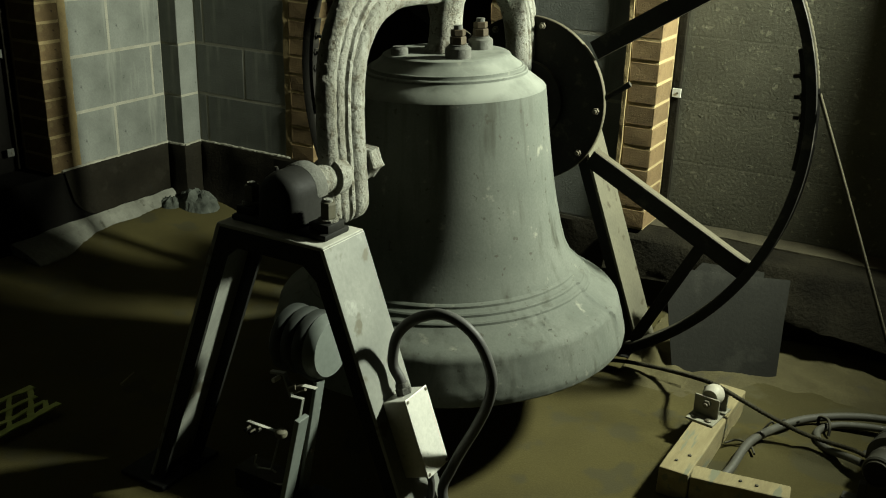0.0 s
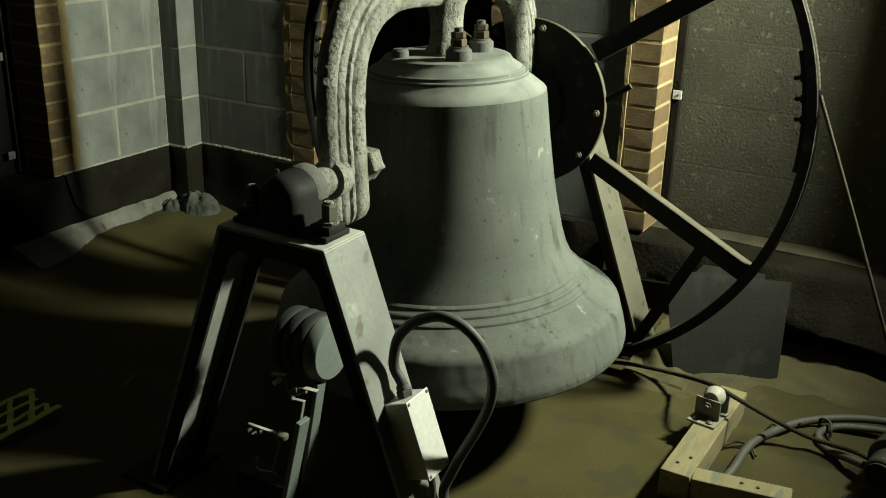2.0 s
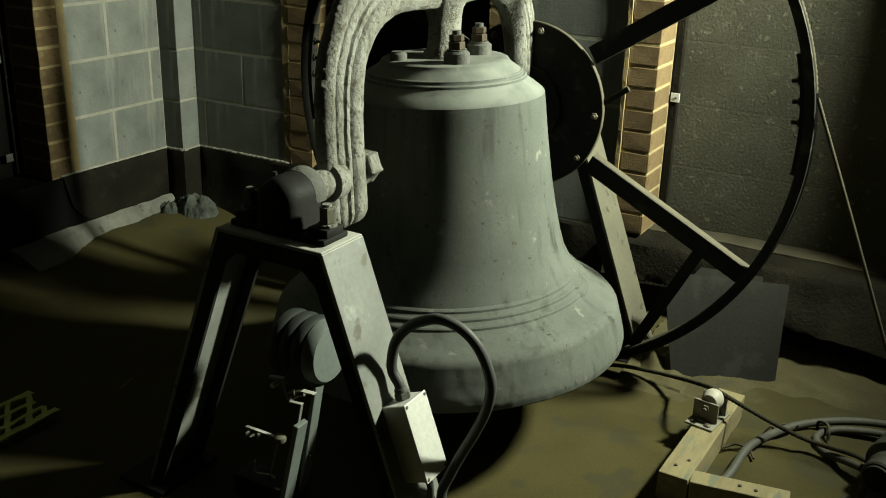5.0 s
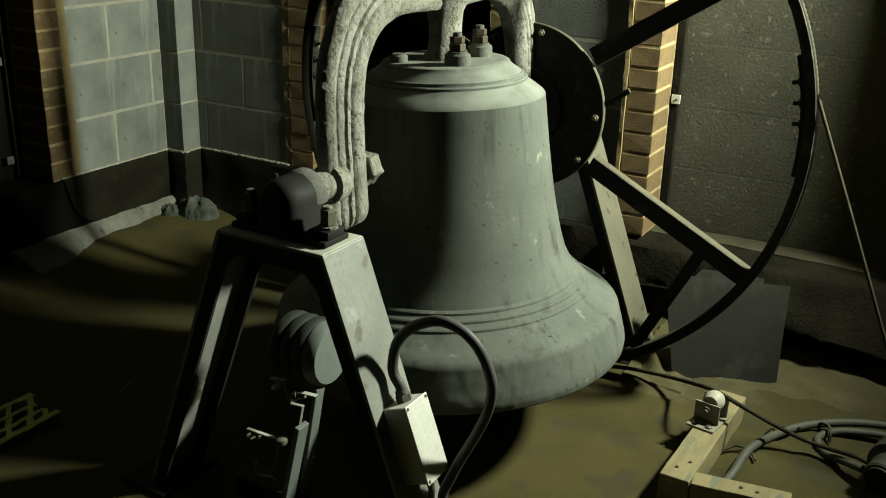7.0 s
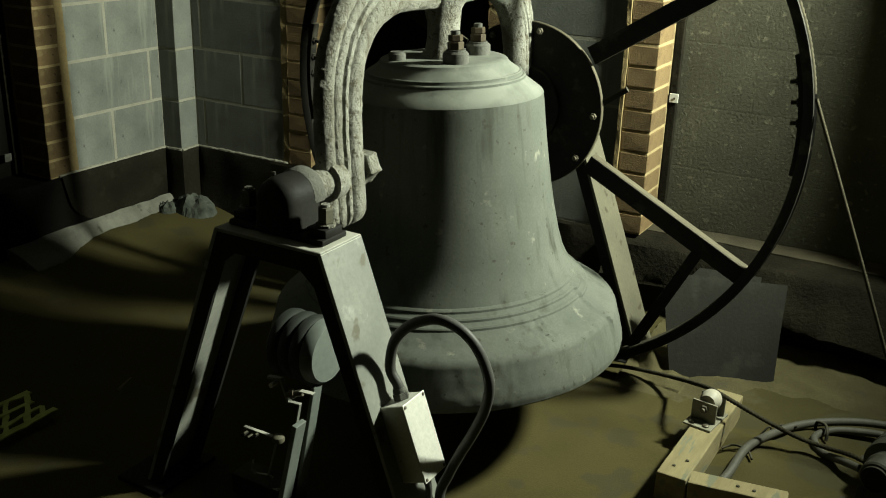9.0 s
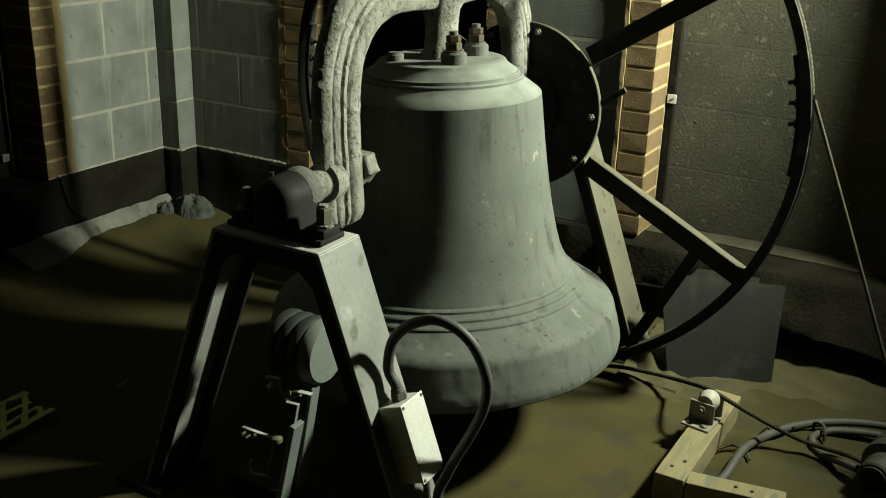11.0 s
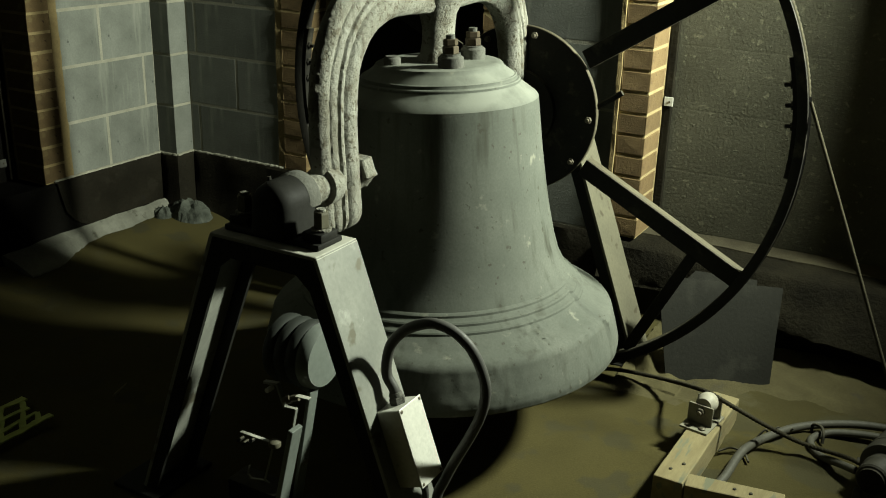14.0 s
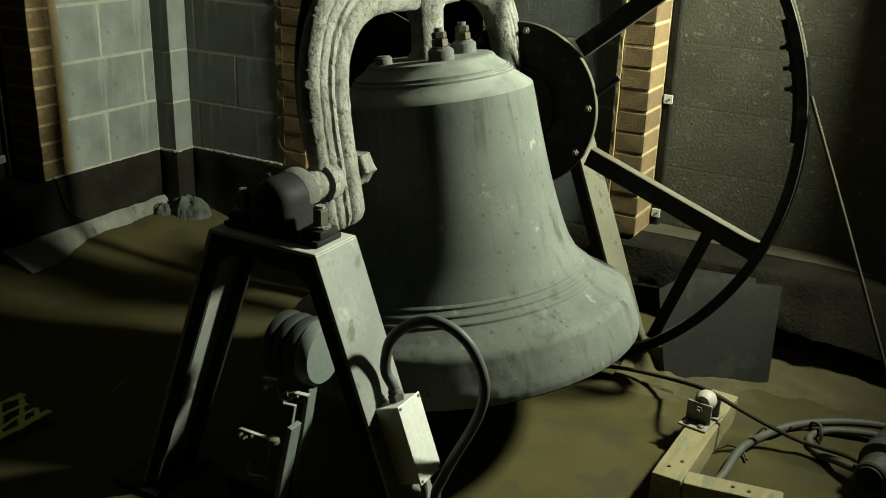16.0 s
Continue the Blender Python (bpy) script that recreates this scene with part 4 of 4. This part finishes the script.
leaning_sheet("narrower dull grey sheet leaning behind the other", (2.546, -0.415, -0.292), 29, 19, 0.215, 0.352, 0.004, M_PLATE)
leaning_sheet("flat grey sheet leaning against the upstand", (2.500, -0.452, -0.296), 29, 20, 0.345, 0.335, 0.006, M_PLATE)


# winch motor on the floor
def winch():
    ob = thing("winch_motor", "dark geared winch motor lying on the floor", "motor", (3.205, -0.70, -0.208))
    m = pose(0, 0, 0, 90, 0, -14)
    bm = bmesh.new()
    lathe(bm, [(0.02, 0.155), (0.040, 0.155), (0.044, 0.150), (0.044, 0.112), (0.047, 0.108), (0.047, 0.100), (0.044, 0.096), (0.044, 0.07)], 40, m)
    part("gear_end", bm, M_WINCH, ob, smooth=True)
    bm = bmesh.new()
    lathe(bm, [(0.05, 0.075), (0.064, 0.072), (0.066, 0.066), (0.066, 0.030), (0.068, 0.028), (0.068, 0.020), (0.066, 0.018), (0.066, -0.10), (0.070, -0.105), (0.070, -0.13), (0.05, -0.14)], 48, m)
    part("body", bm, M_WINCH, ob, smooth=True)
    bm = bmesh.new()
    lathe(bm, [(0.01, 0.162), (0.034, 0.162), (0.036, 0.154)], 32, m)
    part("end_cap", bm, M_DARKIRON, ob, smooth=True)
    for x, y in ((-0.075, -0.16), (0.06, -0.13), (-0.06, 0.08)):
        bm = bmesh.new()
        box(bm, (x - 0.035, y - 0.018, -0.093), (x + 0.035, y + 0.018, -0.080), 0.002)
        box(bm, (x - 0.008 if x > 0 else x, y - 0.012, -0.082), (x + 0.02, y + 0.012, -0.03), 0.002)
        part("foot", bm, M_WINCH, ob)
    m2 = pose(0.075, -0.205, -0.045, 90, 0, -14)
    bm = bmesh.new()
    lathe(bm, [(0.02, 0.05), (0.040, 0.05), (0.043, 0.045), (0.043, -0.05), (0.02, -0.05)], 36, m2)
    part("drum", bm, M_WINCH, ob, smooth=True)


winch()


# junction box on the leg, with its conduits
LEAN = math.degrees(math.atan(SPREAD))


def junction_box():
    # local axes: x out of the leg face, y along the swing axis, z up the leg
    base = Matrix.Translation((2.269, -1.673, 0.036)) @ pose(0, 0, 0, 0, -LEAN, 0)
    ob = thing("junction_box", "galvanised steel junction box fixed to the stand leg", "junction box")
    bm = bmesh.new()
    box(bm, (-0.005, -0.041, -0.090), (0.056, 0.041, 0.088), 0.003, base)
    part("body", bm, M_GALV, ob)
    bm = bmesh.new()
    box(bm, (0.056, -0.043, -0.092), (0.0595, 0.043, 0.090), 0.0015, base)
    lid = part("lid", bm, M_GALV, ob, "bright galvanised lid")
    for y, z in ((-0.036, 0.083), (0.036, 0.083), (-0.036, -0.085), (0.036, -0.085)):
        bm = bmesh.new()
        lathe(bm, [(0.0038, 0), (0.0038, 0.0015), (0.002, 0.002)], 10, base @ pose(0.0595, y, z, 0, 90, 0))
        part("screw", bm, M_BOLT, lid)
    bm = bmesh.new()
    hexnut(bm, base @ pose(0.026, 0.004, 0.088), 0.0185, 0.016)
    lathe(bm, [(0.015, 0.016), (0.015, 0.022), (0.0135, 0.026)], 16, base @ pose(0.026, 0.004, 0.088))
    part("gland", bm, M_SPACER, ob, "dull metal conduit gland", smooth=True)
    bm = bmesh.new()
    hexnut(bm, base @ pose(0.026, 0.0, -0.104), 0.015, 0.014)
    part("gland", bm, M_CABLE, ob, "grey cable gland")
    return base


jb = junction_box()


def conduit(label, points, r, mat):
    ob = thing("flexible_conduit", label, "conduit", group="box conduits")
    pts = spline(points, 26)
    bm = bmesh.new()
    rings = []
    up = None
    for i, p in enumerate(pts):
        d = (pts[min(i + 1, len(pts) - 1)] - pts[max(i - 1, 0)]).normalized()
        up = d.orthogonal().normalized() if up is None else (up - d * up.dot(d)).normalized()
        side = d.cross(up)
        rr = r * (1.012 if i % 2 else 0.988)
        rings.append([p + (up * math.cos(2 * math.pi * k / 14) + side * math.sin(2 * math.pi * k / 14)) * rr for k in range(14)])
    ring_skin(bm, rings)
    part("tube", bm, mat, ob, smooth=True)


top_g = jb @ Vector((0.026, 0.004, 0.122))
conduit("ribbed grey conduit looping up from the junction box",
        [jb @ Vector((0.026, 0.004, 0.10)), top_g, (2.234, -1.670, 0.188), (2.234, -1.670, 0.226), (2.244, -1.668, 0.265), (2.269, -1.664, 0.297), (2.301, -1.660, 0.318), (2.340, -1.655, 0.330), (2.382, -1.646, 0.318), (2.417, -1.637, 0.286), (2.439, -1.628, 0.239), (2.448, -1.621, 0.188), (2.437, -1.616, 0.128), (2.410, -1.612, 0.062), (2.380, -1.613, -0.001), (2.359, -1.620, -0.054), (2.343, -1.630, -0.116), (2.376, -1.64, -0.20), (2.37, -1.65, -0.288)], 0.0118, M_CABLE)
conduit("thin grey cable below the junction box", [jb @ Vector((0.026, 0.0, -0.095)), jb @ Vector((0.028, 0.0, -0.125)), (2.33, -1.665, -0.16), (2.325, -1.66, -0.23), (2.33, -1.64, -0.288)], 0.008, M_CABLE)


# striker unit inside the stand
def striker():
    ob = thing("striker_unit", "pale green bell striker with ribbed motor on a post", "striker")
    c = Vector((1.972, -1.575, 0.125))
    bm = bmesh.new()
    prof = [(0.02, -0.112), (0.058, -0.108), (0.066, -0.104)]
    for k in range(3):
        x = -0.100 + k * 0.033
        prof += [(0.076, x), (0.0815, x + 0.005), (0.083, x + 0.015), (0.081, x + 0.026), (0.077, x + 0.031)]
    prof += [(0.078, 0.0)]
    lathe(bm, prof, 40, Matrix.Translation(c) @ pose(0, 0, 0, 0, 90, 0))
    body = part("motor_body", bm, M_MOTOR, ob, "ribbed green motor body, shade put into its colour", smooth=True)
    bm = bmesh.new()
    lathe(bm, [(0.079, 0.0), (0.079, 0.018), (0.070, 0.030), (0.01, 0.034)], 40, Matrix.Translation(c) @ pose(0, 0, 0, 0, 90, 0))
    part("end_cover", bm, M_COVER, ob, "smooth pale end cover", smooth=True)
    # two leaning posts
    for (a, b, w, d, y) in (((1.984, 0.050), (1.923, -0.30), 0.010, 0.034, -1.604), ((1.980, -0.024), (1.918, -0.30), 0.014, 0.040, -1.669)):
        A, B = Vector((a[0], y, a[1])), Vector((b[0], y, b[1]))
        m = Matrix.Translation(B) @ pose(0, 0, 0, 0, math.degrees(math.atan2(A.x - B.x, A.z - B.z)), 0)
        bm = bmesh.new()
        box(bm, (-w / 2, -d / 2, 0), (w / 2, d / 2, (A - B).length), 0.002, m)
        part("post", bm, M_COVER, ob, "pale green steel post")
    bm = bmesh.new()
    box(bm, (1.93, -1.70, -0.296), (2.05, -1.56, -0.286), 0.002)
    part("base_plate", bm, M_MOTOR, ob)
    bm = bmesh.new()
    hexnut(bm, pose(1.954, -1.604, -0.155, 0, 90, 0), 0.008, 0.006)
    part("post_bolt", bm, M_BOLT, ob)

    def strip(points, w, t, name, mat=M_STEEL):
        """A bent flat strip through points in the plane across the stand."""
        bm = bmesh.new()
        for (x0, z0), (x1, z1) in zip(points, points[1:]):
            m = Matrix.Translation((x0, -1.665, z0)) @ pose(0, 0, 0, 0, math.degrees(math.atan2(x1 - x0, z1 - z0)), 0)
            box(bm, (-t / 2, -w / 2, -t * 0.4), (t / 2, w / 2, math.hypot(x1 - x0, z1 - z0) + t * 0.4), 0.0008, m)
        return part(name, bm, mat, ob)

    strip([(1.891, 0.071), (1.928, 0.076), (1.948, 0.022)], 0.012, 0.0065, "trip_lever")
    strip([(1.948, 0.022), (1.981, 0.025), (1.971, -0.024)], 0.010, 0.003, "bent_wire")
    strip([(1.984, 0.061), (2.020, 0.064)], 0.014, 0.003, "trip_plate")
    strip([(1.808, -0.090), (1.908, -0.089)], 0.010, 0.0025, "switch_arm")
    strip([(1.830, -0.179), (1.825, -0.205), (1.834, -0.214), (1.879, -0.204), (1.891, -0.208)], 0.006, 0.0028, "spring_clip")
    for x, z in ((1.810, -0.108), (1.843, -0.103), (1.825, -0.112)):
        bm = bmesh.new()
        rod(bm, (x, -1.680, z), (x, -1.66, z), 0.0045, 10)
        part("contact", bm, M_DARKIRON, ob)
    bm = bmesh.new()
    rod(bm, (1.908, -1.682, 0.059), (1.908, -1.660, 0.059), 0.006, 14)
    part("pin", bm, M_GALV, ob)
    bm = bmesh.new()
    rod(bm, (1.948, -1.67, 0.043), (1.985, -1.66, 0.054), 0.008, 14)
    rod(bm, (1.957, -1.668, 0.046), (1.965, -1.665, 0.049), 0.012, 14)
    part("roller_pin", bm, M_BOLT, ob, smooth=True)
    bm = bmesh.new()
    rod(bm, (1.909, -1.668, -0.098), (1.879, -1.668, -0.204), 0.0025, 10)
    part("push_rod", bm, M_STEEL, ob)
    bm = bmesh.new()
    lathe(bm, [(0.002, -0.011), (0.010, -0.010), (0.0145, -0.006), (0.0155, 0.0), (0.0145, 0.006), (0.010, 0.010), (0.002, 0.011)], 20, pose(1.915, -1.668, -0.088))
    part("knob", bm, M_OLIVE, ob, "round brass-coloured knob", smooth=True)
    bm = bmesh.new()
    box(bm, (1.762, -1.672, -0.292), (1.915, -1.60, -0.236), 0.003)
    part("floor_bracket", bm, M_DARKIRON, ob)


striker()


# scrap of green netting and a stray splinter on the dark floor
def netting():
    ob = thing("netting_scrap", "torn scrap of green plastic netting on the floor", "netting", (1.086, -1.653, -0.285))
    ob.rotation_euler = (0, 0, radians(90))

    def bar(name, a, b, w, k):
        bm = bmesh.new()
        rows = []
        A, B = Vector((*a, 0)), Vector((*b, 0))
        side = Vector((0, 0, 1)).cross((B - A).normalized())
        for i in range(12):
            p = A.lerp(B, i / 11)
            ww = w * (1 + 0.5 * noise.noise(Vector((p.x * 30, p.y * 30, k))))
            p = p + side * 0.006 * noise.noise(Vector((p.x * 18, p.y * 18, k + 4.0)))
            p.z = 0.010 + 0.008 * noise.noise(Vector((p.x * 9, p.y * 9, 1.5)))
            rows.append([p - side * ww / 2, p + side * ww / 2, p + side * ww / 2 + Vector((0, 0, 0.005)), p - side * ww / 2 + Vector((0, 0, 0.005))])
        ring_skin(bm, rows)
        part(name, bm, M_NET, ob)

    # u runs along the torn edge, v across it
    def at(u, v):
        return (u + 0.603 * v, 0.798 * v)
    for k, (v, u1) in enumerate(((0.0, 0.0), (0.060, -0.045), (0.120, -0.075), (0.185, -0.085))):
        bar("strand", at(-0.30, v), at(u1, v), 0.022 if k in (0, 3) else 0.014, k * 3.1)
    for k, (u, v1) in enumerate(((-0.045, 0.060), (-0.095, 0.185), (-0.165, 0.185), (-0.235, 0.185))):
        bar("cross_strand", at(u, 0.0), at(u, v1), 0.016, 20 + k * 2.7)


netting()


def splinter():
    ob = thing("wood_splinter", "thin pale wood splinter on the dark floor", "splinter")
    bm = bmesh.new()
    rod(bm, (1.126, -1.459, -0.288), (1.110, -1.393, -0.280), 0.005, 6, 0.002)
    part("sliver", bm, M_WOOD, ob)


splinter()


# ---- pieces of the walls, last ----
def piece_mesh(name, size, mat, seed, chip=0.0008):
    bm = bmesh.new()
    box(bm, (0, 0, 0), size, 0.0016)
    rnd = random.Random(seed)
    chip = 0.0024 if name == "brick" else chip
    for v in bm.verts:
        v.co += Vector([rnd.uniform(-chip, chip) * 0.5 for _ in range(3)])
    me = bpy.data.meshes.new(name)
    bmesh.ops.recalc_face_normals(bm, faces=bm.faces)
    bm.to_mesh(me)
    bm.free()
    me.materials.append(mat)
    return me


PIECES = {}


def piece(kind, parent, lo, hi, mat):
    size = tuple(round(b - a, 3) for a, b in zip(lo, hi))
    alts = PIECES.setdefault((kind, size, mat.name), [])
    if len(alts) < 4:
        alts.append(piece_mesh(kind, size, mat, len(PIECES) * 7 + len(alts)))
    me = alts[random.randrange(len(alts))]
    ob = new(kind, me)
    ob.location = lo
    ob.parent = parent
    return ob


J = 0.0062   # half a joint


def block_run(parent, along, a, b, joint, face, zs):
    """Courses of blocks between a and b along x or y; joint: where one upright joint of the even courses stands."""
    for k in zs:
        z0, z1 = k * 0.225 + J, (k + 1) * 0.225 - J
        off = joint if k % 2 == 0 else joint + 0.225
        cuts = [a] + sorted(c for c in (off + 0.45 * i for i in range(-12, 12)) if a + 0.02 < c < b - 0.02) + [b]
        for c0, c1 in zip(cuts, cuts[1:]):
            u0, u1 = c0 + (J if c0 != a else 0.0), c1 - (J if c1 != b else 0.0)
            if along == "x":
                piece("block", parent, (u0, face, z0), (u1, face + 0.09, z1), M_BLOCK)
            else:
                piece("block", parent, (face - 0.09, u0, z0), (face, u1, z1), M_BLOCK)


block_run(back, "x", 0.108, 0.598, 0.152, 0.0, range(0, 9))
block_run(back, "x", OPEN_1[1] + 0.12, 2.098, 99.0, 0.0, range(0, 9))
block_run(left, "y", -0.598, -0.110, -0.169 - 0.225, 0.0, range(0, 9))
block_run(left, "y", -3.0, OPEN_L[0] - 0.14, -2.1, 0.0, range(0, 9))
for k in range(0, 9):
    piece("block", corner, (0.0, -0.108, k * 0.225 + J), (0.1024, -0.002, (k + 1) * 0.225 - J), M_BLOCK)

for k in range(0, 25):
    z0, z1 = k * 0.075 + J, (k + 1) * 0.075 - J
    j = 0.0012 * math.sin(k * 2.3)
    piece("brick", back, (2.117, -0.005 + j, z0), (2.219, 0.150, z1), M_BRICK)          # jamb beside the wide opening
    piece("brick", back, (0.634, -0.005 + j, z0), (0.748, 0.150, z1), M_BRICK)
    piece("brick", back, (OPEN_1[1], -0.001 + j, z0), (OPEN_1[1] + 0.1025, 0.150, z1), M_BRICK)
    piece("brick", left, (-0.150, -0.742, z0), (0.005 + j, -0.640, z1), M_BRICK)
# sandy joints between the bricks of the jambs
for ob_parent, lo, hi in ((back, (2.115, -0.0022, 0.0), (OPEN_2[0] - 0.003, 0.27, CEIL)), (back, (0.632, -0.0022, 0.0), (OPEN_1[0] - 0.003, 0.27, CEIL)),
                          (back, (OPEN_1[1] + 0.003, 0.001, 0.0), (OPEN_1[1] + 0.104, 0.27, CEIL)), (left, (-0.27, OPEN_L[1] + 0.003, 0.0), (0.0022, -0.638, CEIL))):
    bm = bmesh.new()
    box(bm, lo, hi)
    part("mortar_bed", bm, M_JOINT, ob_parent, "sandy mortar between the bricks")
# ragged bead of mortar along the top of the skirting
for ob_parent, a, b in ((back, (0.105, -0.004), (0.62, -0.004)), (left, (0.004, -0.70), (0.004, -0.11)), (corner, (0.104, -0.106), (0.104, -0.004)), (corner, (0.004, -0.110), (0.104, -0.110))):
    k = max(4, int(math.hypot(b[0] - a[0], b[1] - a[1]) / 0.012))
    bm = bmesh.new()
    tube(bm, [Vector((a[0] + (b[0] - a[0]) * i / k, a[1] + (b[1] - a[1]) * i / k, 0.004)) + 0.004 * noise.noise_vector(Vector((a[0] + i * 0.7, b[1] + i * 0.31, 0.5))) for i in range(k + 1)], 0.0075, 7)
    part("mortar_bead", bm, M_MORTAR, ob_parent, "ragged pale mortar bead")
# sandy mortar strips between brick and block
for ob_parent, lo, hi in ((back, (2.099, -0.014, 0.0), (2.113, 0.05, 1.9)), (back, (0.600, -0.003, 0.0), (0.632, 0.05, 1.9)), (left, (-0.05, -0.638, 0.0), (0.004, -0.600, 1.9))):
    bm = bmesh.new()
    box(bm, lo, hi)
    bmesh.ops.subdivide_edges(bm, edges=[e for e in bm.edges if e.calc_length() > 0.5], cuts=60)
    for v in bm.verts:
        v.co += 0.004 * noise.noise_vector(v.co * 22)
    part("mortar_strip", bm, M_YELLOW, ob_parent, "sandy yellow mortar strip")


def motions():
    """The bell begins to swing at the end."""
    rest = ORIGIN
    walk(swing, [(t, pose(rest.x, rest.y, rest.z, 0, REST + a, 0)) for t, a in SWING])
    # the rope is jerked as the wheel turns
    walk(hang, [(t, pose(x, 0, z)) for t, x, z in ((0.0, 0.0, 0.0), (15.5, 0.0, 0.0), (15.7, 0.004, 0.01), (15.8, 0.008, 0.02), (15.9, 0.018, 0.03), (16.0, 0.0, 0.01))])


REST = -2.5     # the lean of the bell at rest
SWING = [(0.0, 0.0), (15.4, 0.0), (15.5, -0.05), (15.6, -0.5), (15.7, -1.5), (15.8, -3.3), (15.9, -5.1), (16.0, -6.7)]
motions()
